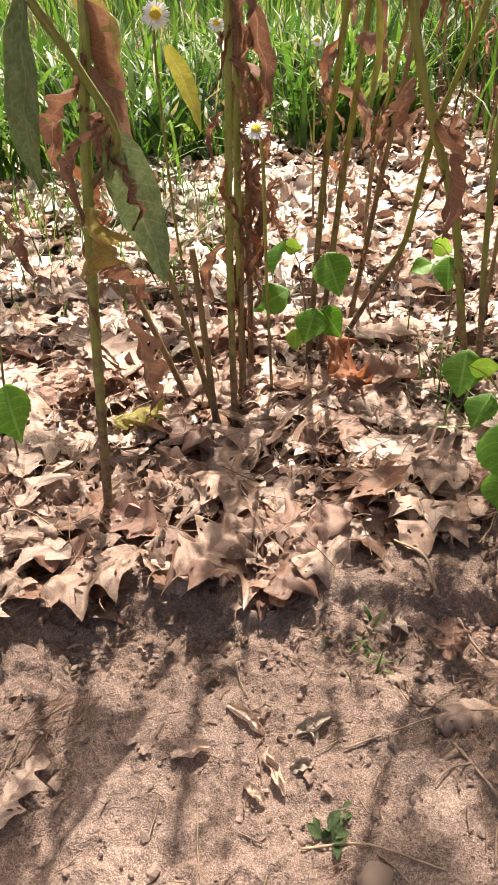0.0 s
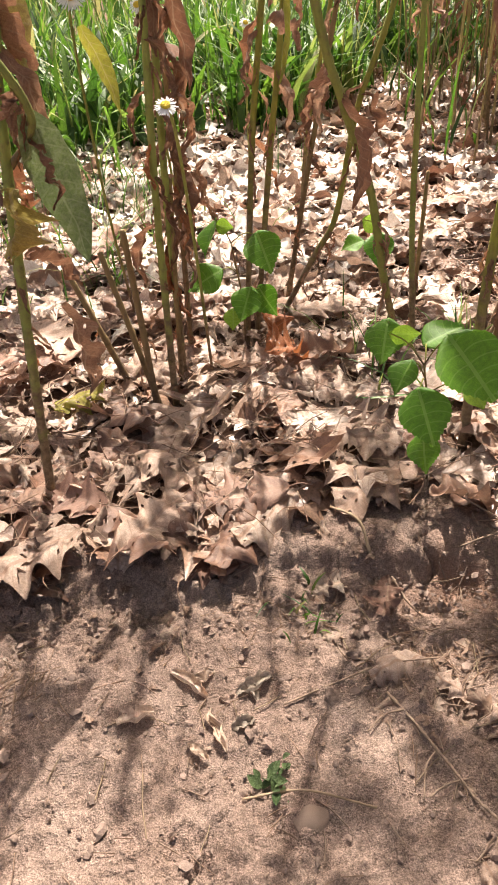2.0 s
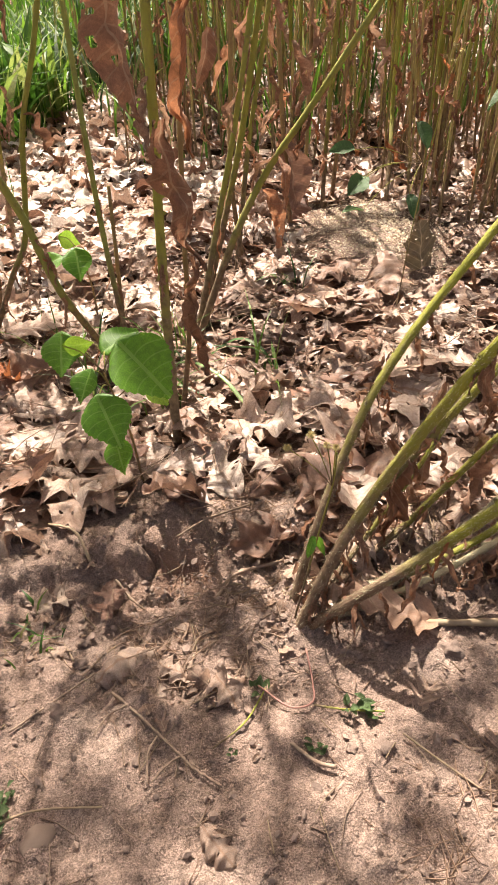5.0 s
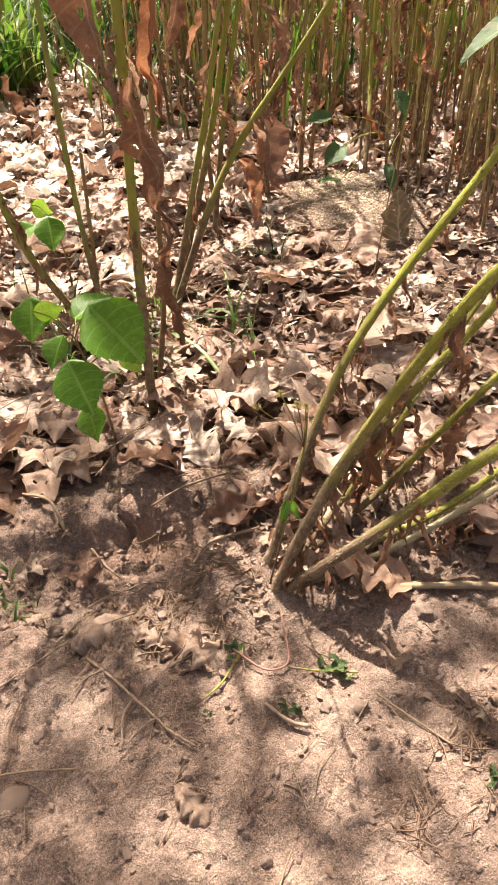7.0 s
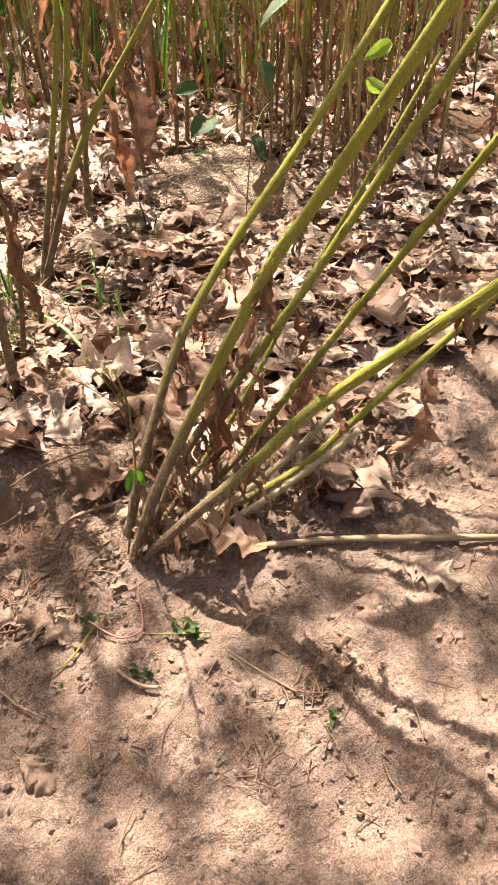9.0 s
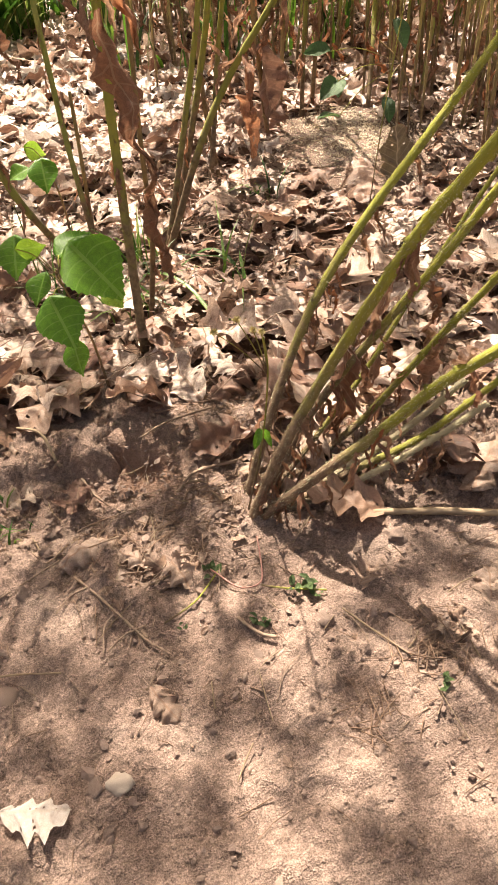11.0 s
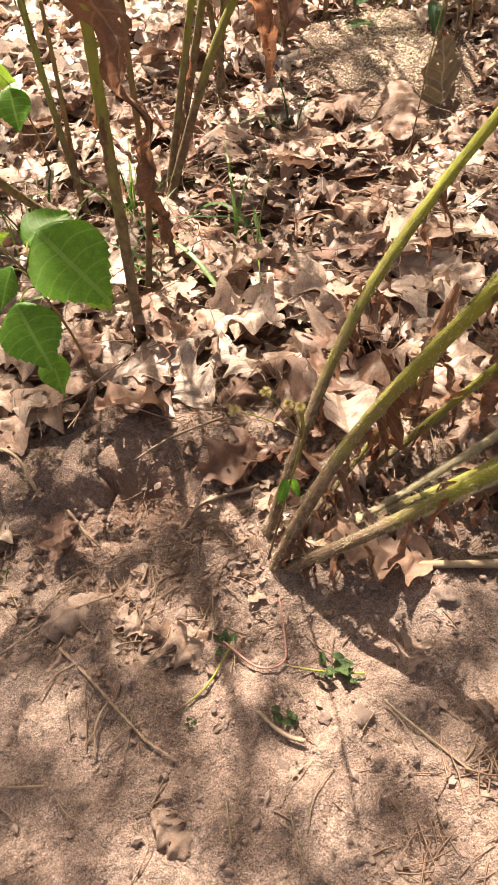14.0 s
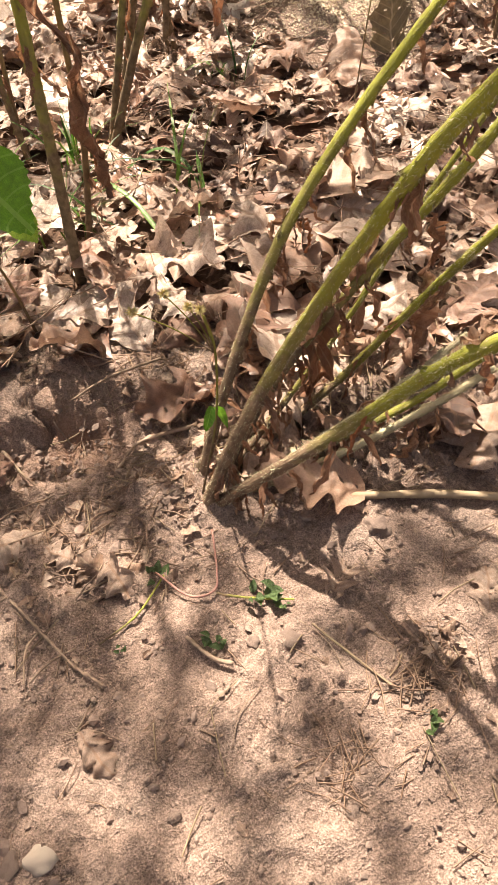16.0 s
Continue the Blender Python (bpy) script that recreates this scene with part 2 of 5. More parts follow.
WHITE_STONE = plain_material("pale_pebble", (0.38, 0.31, 0.25), (0.5, 0.42, 0.345), 80, 0.7, 0.3)
SAND = plain_material("ant_sand", (0.56, 0.455, 0.34), (0.76, 0.66, 0.52), 300, 0.95, 0.8, 0.5)
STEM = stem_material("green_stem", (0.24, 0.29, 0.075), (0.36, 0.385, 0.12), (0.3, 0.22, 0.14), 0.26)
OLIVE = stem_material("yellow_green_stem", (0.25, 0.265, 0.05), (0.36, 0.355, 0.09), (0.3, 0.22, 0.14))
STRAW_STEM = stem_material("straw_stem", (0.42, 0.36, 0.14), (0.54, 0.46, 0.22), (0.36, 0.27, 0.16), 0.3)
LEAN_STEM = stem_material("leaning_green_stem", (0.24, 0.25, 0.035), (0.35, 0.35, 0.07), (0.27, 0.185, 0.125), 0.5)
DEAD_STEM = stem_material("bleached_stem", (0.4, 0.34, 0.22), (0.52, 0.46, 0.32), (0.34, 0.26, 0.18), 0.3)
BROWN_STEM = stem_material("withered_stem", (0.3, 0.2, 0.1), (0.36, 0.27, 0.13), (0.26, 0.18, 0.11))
PETAL = plain_material("white_petal", (0.8, 0.8, 0.8), (0.85, 0.85, 0.83), 30, 0.6, 0.0, 0.05)
HEAD = plain_material("dry_seed_head", (0.5, 0.4, 0.16), (0.62, 0.52, 0.26), 400, 0.9, 0.3)
DISC = plain_material("yellow_disc", (0.7, 0.5, 0.03), (0.85, 0.68, 0.08), 600, 0.8, 0.8)


# ---- mesh helpers ----
def mesh_of(name, verts, faces, mat, uvs=None, attrs=None, smooth=True):
    me = bpy.data.meshes.new(name)
    me.from_pydata([tuple(v) for v in verts], [], [tuple(f) for f in faces])
    me.materials.append(mat)
    if smooth:
        me.polygons.foreach_set("use_smooth", [True] * len(me.polygons))
    if uvs is not None:
        idx = np.zeros(len(me.loops), dtype=np.int32)
        me.loops.foreach_get("vertex_index", idx)
        me.uv_layers.new(name="UVMap").data.foreach_set("uv", np.asarray(uvs, dtype=np.float32)[idx].ravel())
    for key, values in (attrs or {}).items():
        me.attributes.new(key, "FLOAT", "POINT").data.foreach_set("value", np.asarray(values, dtype=np.float32))
    me.update()
    return me


def part(name, me, parent, label="", m=None):
    ob = new(name, me)
    ob.parent = parent
    if m is not None:
        ob.matrix_basis = m
    return tagged(ob, label)


def smooth_step(a, b, v):
    k = (v - a) / (b - a)
    k = min(1.0, max(0.0, k)) if isinstance(k, float) else np.clip(k, 0, 1)
    return k * k * (3 - 2 * k)


def spline(points, n):
    """Points along a smooth curve through the given ones."""
    p = [np.array(q, float) for q in points]
    if len(p) == 2:
        return np.array([p[0] + (p[1] - p[0]) * k / (n - 1) for k in range(n)])
    p = [2 * p[0] - p[1], *p, 2 * p[-1] - p[-2]]
    out = []
    for k in range(n):
        f = k / (n - 1) * (len(p) - 3)
        i = min(int(f), len(p) - 4)
        t = f - i
        a, b, c, d = p[i:i + 4]
        out.append(0.5 * (2 * b + (c - a) * t + (2 * a - 5 * b + 4 * c - d) * t * t + (3 * b - a - 3 * c + d) * t ** 3))
    return np.array(out)


def tube_data(path, radius, sides=7, wobble=0.0, node_gap=0.0):
    """A closed tube along a path; radius: a function of 0..1. node_gap: metres between swollen nodes."""
    path = np.asarray(path)
    n = len(path)
    verts, faces, uvs, along = [], [], [], []
    run = np.r_[0, np.cumsum(np.linalg.norm(np.diff(path, axis=0), axis=1))]
    a = np.array([0.9, -0.4, 0.1])
    for i in range(n):
        d = path[min(i + 1, n - 1)] - path[max(i - 1, 0)]
        d /= np.linalg.norm(d) + 1e-9
        a = a - d * (a @ d)
        a /= np.linalg.norm(a) + 1e-9
        b = np.cross(d, a)
        r = radius(i / (n - 1))
        if node_gap and (i % max(2, round(node_gap / (run[-1] / n)))) == 0:
            r *= 1.07
        for k in range(sides):
            w = 2 * math.pi * k / sides
            rr = r * (1 + wobble * RND.uniform(-1, 1))
            verts.append(path[i] + rr * (math.cos(w) * a + math.sin(w) * b))
            uvs.append((run[i] * 10, k / sides))
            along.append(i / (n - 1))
    for i in range(n - 1):
        for k in range(sides):
            j = (k + 1) % sides
            faces.append((i * sides + k, i * sides + j, (i + 1) * sides + j, (i + 1) * sides + k))
    if node_gap:
        step = max(2, round(node_gap / (run[-1] / n)))
        for i in range(step, n - 1, step):
            k = RND.randrange(sides)
            a0, a1, b0 = i * sides + k, i * sides + (k + 1) % sides, (i + 1) * sides + k
            mid = (verts[a0] + verts[a1]) / 2
            out = mid - path[i]
            tip = mid + out * RND.uniform(0.5, 1.1) + (path[i] - path[i - 1]) * RND.uniform(-0.3, 0.4)
            faces += [(a0, a1, len(verts)), (a1, b0, len(verts)), (b0, a0, len(verts))]
            verts.append(tip)
            uvs.append(uvs[a0])
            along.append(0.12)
    faces.append(tuple(range(sides))[::-1])
    faces.append(tuple((n - 1) * sides + k for k in range(sides)))
    return verts, faces, uvs, along


def tube(name, points, r0, r1, mat, sides=7, n=24, wobble=0.05, node_gap=0.0):
    v, f, u, al = tube_data(spline(points, n), lambda t: r0 + (r1 - r0) * t, sides, wobble, node_gap)
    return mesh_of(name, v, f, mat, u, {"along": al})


# ---- ground ----
def bank_line(x):
    return 0.553 + 0.02 * (math.sin if isinstance(x, float) else np.sin)(6 * x + 0.6) - 0.006 * smooth_step(0.05, 0.2, x) + 0.02 * smooth_step(0.34, 0.4, x) - 0.104 * smooth_step(0.4, 0.62, x) - 0.06 * smooth_step(0.6, 1.0, x)


@functools.lru_cache(None)
def waves(scale, seed):
    r = np.random.RandomState(seed)
    turn, f, ph = r.uniform(0, 6.28, 9), scale * r.uniform(0.5, 2.2, 9), r.uniform(0, 6.28, 9)
    return [(float(f[k] * math.cos(turn[k])), float(f[k] * math.sin(turn[k])), float(ph[k])) for k in range(9)]


def lumps(x, y, scale, seed):
    """Cheap smooth noise from a sum of waves."""
    sine = math.sin if isinstance(x, float) else np.sin
    return sum(sine(x * a + y * b + c) for a, b, c in waves(scale, seed)) / 9


def ground_z(x, y):
    one = isinstance(x, float)
    ex, hyp = (math.exp, math.hypot) if one else (np.exp, np.hypot)
    clip = (lambda v, lo, hi: min(hi, max(lo, v))) if one else np.clip
    d = y - bank_line(x)
    steep = 0.3 * smooth_step(0.05, 0.14, x) * (1 - smooth_step(0.36, 0.42, x))
    z = 0.016 + 0.024 * (steep * smooth_step(-0.014, 0.012, d) + (1 - steep) * smooth_step(-0.05, 0.05, d)) + 0.076 * clip(d, 0.0, 2.4)
    z = z + 0.007 * ex(-((d - 0.02) / 0.035) ** 2) * (0.6 + lumps(x, y, 40, 3))
    z = z + 0.01 * steep * ex(-((d - 0.025) / 0.03) ** 2) - 0.014 * ex(-(((x - 0.3) / 0.085) ** 2 + ((y - 0.525) / 0.042) ** 2))
    lip = smooth_step(0.1, 0.18, x) * (1 - smooth_step(0.31, 0.37, x))
    z = z + 0.008 * lip * smooth_step(-0.022, 0.004, d) * (1 - smooth_step(0.04, 0.12, d)) - 0.004 * lip * ex(-((d + 0.03) / 0.03) ** 2)
    z = z + 0.014 * ex(-(((x - 0.415) / 0.05) ** 2 + ((y - 0.41) / 0.045) ** 2)) * (1 + lumps(x, y, 90, 12))
    z = z + 0.035 * ex(-(((x - 1.04) / 0.2) ** 2 + ((y - 1.34) / 0.2) ** 2))
    near = ex(-clip(hyp(x - 0.2, y - 0.4) - 1.5, 0.0, 50.0))
    return z + near * (0.006 * lumps(x, y, 16, 1) + 0.0045 * lumps(x, y, 60, 2) + 0.002 * lumps(x, y, 190, 5))


def gz(x, y):
    return ground_z(float(x), float(y))


def graded(fine0, fine1, step, low, high):
    mid = list(np.arange(fine0, fine1, step))
    up, s = [mid[-1]], step
    while up[-1] < high:
        s *= 1.18
        up.append(up[-1] + s)
    down, s = [mid[0]], step
    while down[-1] > low:
        s *= 1.18
        down.append(down[-1] - s)
    return np.array(down[:0:-1] + mid + up[1:])


def build_ground():
    xs, ys = graded(-0.55, 1.0, 0.004, -120, 120), graded(-0.2, 0.72, 0.004, -60, 200)
    gx, gy = np.meshgrid(xs, ys)
    z = ground_z(gx, gy)
    d = gy - bank_line(gx)
    for i in range(len(ys)):
        if -0.4 < ys[i] < 0.9:
            for j in range(len(xs)):
                if -0.8 < xs[j] < 1.4:
                    q = Vector((xs[j], ys[i], 0))
                    k = 0.55 + 1.1 * max(0, noise.noise(q * 6)) + 0.8 * max(0, 1 - abs(d[i, j] + 0.04) / 0.09)
                    z[i, j] += k * (0.01 * noise.fractal(q * 20, 0.6, 2.1, 4) + 0.024 * max(0, noise.noise(q * 58) - 0.3) + 0.022 * max(0, noise.noise(q * 105) - 0.25))
    # the crumbling edge of the bank with its dark crack
    ragged = lumps(gx, gy, 120, 8)
    z += 0.006 * smooth_step(0.0, 0.25, ragged) * np.exp(-(d / 0.03) ** 2)
    crack = np.exp(-((gx - 0.272 - 0.01 * np.sin(gy * 160)) / 0.004) ** 2) * smooth_step(-0.025, -0.008, d) * (1 - smooth_step(0.025, 0.04, d))
    z -= 0.02 * crack
    ny, nx = z.shape
    verts = np.stack([gx, gy, z], -1).reshape(-1, 3)
    a = np.arange(ny * nx).reshape(ny, nx)
    faces = np.stack([a[:-1, :-1], a[:-1, 1:], a[1:, 1:], a[1:, :-1]], -1).reshape(-1, 4)
    bare = 0.05 + 0.045 * smooth_step(0.02, 0.1, gx) * (1 - smooth_step(0.38, 0.44, gx))
    humus = smooth_step(0.01, 0.09, d - bare + 0.03 * lumps(gx, gy, 50, 6)) * (1 - 0.85 * np.exp(-(((gx - 1.01) / 0.22) ** 2 + ((gy - 1.29) / 0.28) ** 2)))
    # red-brown patch centred on the hollow, broken up by lumps
    hollow_red = 0.75 * np.exp(-(((gx - 0.29) / 0.085) ** 2 + ((gy - 0.53) / 0.045) ** 2)) * (0.8 + lumps(gx, gy, 60, 9)) * smooth_step(0.0, 0.02, 0.045 - d)
    me = mesh_of("ground", verts.tolist(), faces.tolist(), SOIL, None, {"humus": humus.ravel(), "hollow_red": hollow_red.ravel()})
    tagged(new("ground", me), "pinkish sandy soil path with a low crumbling bank", "ground", kind="structure")


build_ground()


# ---- leaf shapes ----
def oak_outline(s, r):
    """Half width of a lobed oak blade at s of its length."""
    body = 0.325 * math.sin(math.pi * min(1, s * 0.93 + 0.05)) ** 0.75
    lobes = r["lobes"]
    f = (s * lobes + r["phase"]) % 1.0
    tooth = (f / 0.62 if f < 0.62 else (1 - f) / 0.38) ** 1.5
    deep = r["deep"] * smooth_step(0.08, 0.25, s) * (1 - 0.55 * smooth_step(0.75, 1.0, s))
    return float(max(0.008, r["broad"] * body * (1 - deep + deep * 1.45 * tooth)) * (1 - smooth_step(0.93, 1.0, s)))


def oak_leaf_data(seed, curl=1.0, n=40, cols=12, split=False, half=False, deep=0.0):
    """A dead oak leaf of length 1 along x, base at the origin: lobed, cupped, bent, twisted and crumpled, with its stalk."""
    r = random.Random(seed)
    k = {"lobes": r.choice((2.6, 3.0, 3.5)), "phase": r.random(), "deep": deep or r.uniform(0.4, 0.72), "broad": r.uniform(0.8, 1.3)}
    k2 = {"lobes": k["lobes"], "phase": k["phase"] + r.uniform(-0.2, 0.2), "deep": k["deep"], "broad": k["broad"] * r.uniform(0.85, 1.1)}
    cup, bend, twist = curl * r.uniform(-2.2, 1.3), curl * r.uniform(-1.4, 1.1), curl * r.uniform(-1.1, 1.1)
    crease = curl * r.uniform(-0.35, 0.6)
    rim = r.uniform(-0.8, 0.7)
    roll_one = curl * r.choice((0, 0, 1.6, -1.4))
    off = Vector((r.uniform(0, 50), r.uniform(0, 50), r.uniform(0, 50)))
    verts, faces, uvs = [], [], []
    for i in range(n):
        s = i / (n - 1)
        for j in range(cols + 1):
            v = j / cols * 2 - 1
            w = oak_outline(s, k if v < 0 else k2) * (1 + 0.05 * noise.noise(Vector((s * 21, v * 0.6, seed))) + 0.03 * noise.noise(Vector((s * 47, v * 0.6, seed))))
            if half and v > 0:
                w *= 0.35
            y = v * w
            x = s * 0.94 + 0.45 * abs(y) * (1 - s * 0.75)
            ang = cup * y * 1.6 + (roll_one * max(0, v) ** 2 * w * 2.5)
            z = crease * abs(y) + cup * y * y * 2.4 + roll_one * max(0, v) ** 3 * w * 0.5
            yy = y * math.cos(ang * 0.6)
            q = Vector((x, y, 0)) * 4 + off
            z += 0.075 * curl * noise.noise(q) + 0.045 * curl * noise.noise(q * 2.7) + 0.02 * curl * noise.noise(q * 6) + 0.007 * curl * noise.noise(q * 13) + rim * curl * w * abs(v) ** 3 + 0.016 * math.sin(abs(v) * 3 - s * k["lobes"] * 6.28) + 0.006 * math.sin(abs(y) * 22 - s * 50)
            a = bend * (x - 0.45)
            z, x = z * math.cos(a) + (x - 0.45) * math.sin(a) * 0.75, 0.45 + (x - 0.45) * math.cos(a) - z * math.sin(a)
            tw = twist * (s - 0.4)
            yy, z = yy * math.cos(tw) - z * math.sin(tw), yy * math.sin(tw) + z * math.cos(tw)
            verts.append((x - 0.5, yy, z))
            uvs.append((s, 0.5 + y))
    for i in range(n - 1):
        for j in range(cols):
            a = i * (cols + 1) + j
            if noise.noise(Vector((i * 0.45, j * 0.6, seed))) < 0.5 or j == cols // 2:
                faces.append((a, a + 1, a + cols + 2, a + cols + 1))
    blade = len(verts), len(faces)
    b = np.array(verts[cols // 2])
    st = tube_data(spline([b + (0.01, 0, 0), b + (-0.1, r.uniform(-0.04, 0.04), 0.015), b + (-0.2, r.uniform(-0.1, 0.1), -0.01)], 6), lambda t: 0.009 - 0.003 * t, 4)
    faces += [tuple(q + len(verts) for q in f) for f in st[1]]
    verts += [tuple(q) for q in st[0]]
    uvs += [(0.02, 0.5)] * len(st[0])
    if split:
        return (verts[:blade[0]], faces[:blade[1]], uvs[:blade[0]]), st[:3]
    return verts, faces, uvs


OAK_SHAPES = [oak_leaf_data(100 + k, 0.45 + 0.11 * (k % 8), split=True) for k in range(16)]
CRISP = len(OAK_SHAPES)
OAK_SHAPES += [oak_leaf_data(200 + k, 1.1, split=True) for k in range(4)]
FLAT = len(OAK_SHAPES)
OAK_SHAPES += [oak_leaf_data(300, 0.25, split=True, half=True, deep=0.4)]
BROAD = len(OAK_SHAPES)
OAK_SHAPES += [oak_leaf_data(303, 0.3, split=True, deep=0.2)]
FLATTEST = sorted(range(16), key=lambda k: float(np.ptp([v[2] for v in OAK_SHAPES[k][0][0]])))[:10]
OAK_MESHES = {}


def oak_mesh(shape, mat):
    if (shape, mat.name) not in OAK_MESHES:
        OAK_MESHES[shape, mat.name] = [mesh_of("oak_leaf", *q[:2], mat, q[2]) for q in OAK_SHAPES[shape]]
    return OAK_MESHES[shape, mat.name]


def lay_leaf(x, y, heading, length, shape, mat, lift=0.012, tip=0.0, lean=0.0, label="", fat=1.0):
    """One fallen leaf lying on what is below it. tip: degrees its point rises; lean: degrees of roll."""
    ob = new("oak_leaf", oak_mesh(shape, mat)[0])
    part("leaf_stalk", oak_mesh(shape, mat)[1], ob)
    slope = 3.5 if y > 0.6 else 0
    ob.matrix_basis = pose(x, y, gz(x, y) + lift, slope, 0, 0) @ pose(0, 0, 0, 0, 0, heading) @ pose(0, 0, 0, lean, -tip, 0) @ Matrix.Diagonal((length, length * fat, length * 0.9, 1))
    return tagged(ob, label or "curled dry brown oak leaf in the litter", "leaf", "fallen oak leaves")


def lance_data(seed, width=0.2, droop=0.6, crumple=1.0, n=14, cols=6, fold=0.5):
    """A lance-shaped leaf hanging from the origin, 1 long, pointing down -z: folded along its midrib, and the more it is crumpled,
    the more it rolls up, twists, kinks and frays along its edges."""
    r = random.Random(seed)
    off = Vector((r.uniform(0, 50), r.uniform(0, 50), 0))
    bend, twist = droop * r.uniform(0.3, 1.0), crumple * r.uniform(-1.9, 1.9)
    roll = min(1.5, crumple) * r.uniform(0.5, 1.5) + 0.01
    fray = 0.3 * max(0.0, crumple - 0.5)
    verts, faces, uvs = [], [], []
    for i in range(n):
        s = i / (n - 1)
        w = width * 0.5 * (math.sin(math.pi * min(1, 0.04 + s * 0.96) ** 0.8) ** 0.8 + 0.03) * (1 + 0.25 * crumple * noise.noise(Vector((s * 5, seed, 0))))
        cx = bend * 0.3 * math.sin(math.pi * s) + 0.09 * crumple * noise.noise(Vector((s * 4, seed, 3)))
        cy = 0.07 * crumple * noise.noise(Vector((s * 4.5, seed, 7)))
        turn_in = roll * (1 + 0.8 * noise.noise(Vector((s * 3, seed, 11))))
        for j in range(cols + 1):
            v = j / cols * 2 - 1
            edge = 1 + fray * noise.noise(Vector((s * 16, seed, v))) * abs(v) + 0.5 * fray * noise.noise(Vector((s * 37, seed, v))) * abs(v)
            y = w * edge * math.sin(v * turn_in) / turn_in
            x = w * edge * (1 - math.cos(v * turn_in)) / turn_in + fold * abs(v) * w * (1 + 0.6 * crumple * noise.noise(Vector((s * 3, v, seed))))
            q = Vector((s * 6, v * 1.5, 0)) + off
            x += 0.05 * crumple * noise.noise(q) + 0.03 * crumple * noise.noise(q * 2.3) + 0.014 * crumple * noise.noise(q * 5)
            y += 0.02 * crumple * noise.noise(q * 1.7 + Vector((9, 0, 0)))
            tw = twist * s
            verts.append((cx + x * math.cos(tw) - y * math.sin(tw), cy + x * math.sin(tw) + y * math.cos(tw), -s))
            uvs.append((s, 0.5 + v * 0.3))
    for i in range(n - 1):
        for j in range(cols):
            a = i * (cols + 1) + j
            if crumple < 0.9 or j in (cols // 2, cols // 2 - 1) or noise.noise(Vector((i * 0.5, j * 0.8, seed + 0.5))) < 0.42:
                faces.append((a, a + 1, a + cols + 2, a + cols + 1))
    return verts, faces, uvs


def withered_mesh(k):
    v, f, u = lance_data(k, 0.15 + 0.03 * (k % 5), 0.8, 1.0 + 0.45 * (k % 3), 22, 6, 0.2 + 0.25 * (k % 3))
    return mesh_of("withered_leaf", v, f, RUST, u)


WITHERED = [withered_mesh(k) for k in range(12)]


def hang_leaf(parent, start, end, width, mat, seed, name="leaf", label="", crumple=0.4, fold=0.35, face=0.0):
    """A leaf of its own shape from its stalk at start to its point at end."""
    a, b = Vector(start), Vector(end)
    v, f, u = lance_data(seed, width / (b - a).length, 0.5, crumple, 26, 10, fold)
    turn = (b - a).to_track_quat("-Z", "X").to_matrix().to_4x4()
    m = Matrix.Translation(a) @ turn @ pose(0, 0, 0, 0, 0, face) @ Matrix.Scale((b - a).length, 4)
    return part(name, mesh_of(name, v, f, mat, u), parent, label, parent.matrix_world.inverted() @ m if parent else m)


def thing(name, x, y, z, label, category, group=""):
    ob = new(name)
    ob.empty_display_size = 0.05
    ob.matrix_basis = pose(x, y, z)
    ob.matrix_world = ob.matrix_basis
    return tagged(ob, label, category, group)


# ---- tall herbs ----
def herb(name, at, stems, label, group="tall withered herbs", leaves=8, low=0.12, seed=1, big=1.0, shreds=9):
    """A clump of stems from one root, each with withered leaves hanging from its nodes. stems: (points, root radius, tip radius, material)."""
    r = random.Random(seed)
    root = thing(name, at[0], at[1], gz(*at), label, "wild plant", group)
    o = np.array((at[0], at[1], gz(*at)))
    for points, r0, r1, mat in stems:
        pts = [np.array(p) - o for p in points]
        length = sum(np.linalg.norm(b - a) for a, b in zip(pts, pts[1:]))
        part("stem", tube("stem", pts, r0, r1, mat, 8, max(10, int(length / 0.011)), 0.045, 0.045), root)
        line = spline(pts, 60)
        for k in range(int(shreds * length / 0.9 + r.random())):
            at_k = int(60 * r.uniform(0.02, 0.6) ** 1.2)
            q, size = line[at_k], r.uniform(0.018, 0.06)
            if at_k:
                part("dry_shred", r.choice(WITHERED), root, "", Matrix.Translation(q) @ pose(0, 0, 0, r.uniform(-30, 30), r.uniform(-35, 20), r.uniform(0, 360)) @ Matrix.Diagonal((size * 0.7, size * r.uniform(0.35, 0.8), size, 1)))
        for k in range(int(leaves * length / 0.9 + r.random())):
            q = line[int(60 * r.uniform(0.08, 0.99))]
            if q[2] < low:
                continue
            size = big * r.uniform(0.05, 0.11) if q[2] > 0.3 else r.uniform(0.035, 0.07)
            part("withered_leaf", r.choice(WITHERED), root, "", Matrix.Translation(q) @ pose(0, 0, 0, r.uniform(-25, 25), r.uniform(-30, 5), r.uniform(0, 360)) @ Matrix.Diagonal((size, size * r.uniform(0.7, 1.1), size, 1)))
    return root, o


# ---- the herbs along the path's edge ----
left_herb, o = herb("tall_herb", (-0.227, 0.709), [
    ([(-0.227, 0.709, 0.05), (-0.185, 0.69, 0.364), (-0.157, 0.70, 0.578), (-0.146, 0.71, 0.649), (-0.11, 0.74, 1.0)], 0.0062, 0.0045, STEM),
    ([(-0.165, 0.70, 0.50), (-0.122, 0.66, 0.551), (-0.144, 0.64, 0.616), (-0.162, 0.62, 0.658), (-0.234, 0.56, 0.82)], 0.0035, 0.0045, STEM),
], "tall green herb stem with mildewed and withered hanging leaves", leaves=7, low=0.42, seed=3)
hang_leaf(left_herb, (-0.127, 0.66, 0.556), (-0.096, 0.665, 0.408), 0.048, SILVER, 21, "mildewed_leaf", "large grey-green mildewed leaf", 0.3, 0.25, 90)
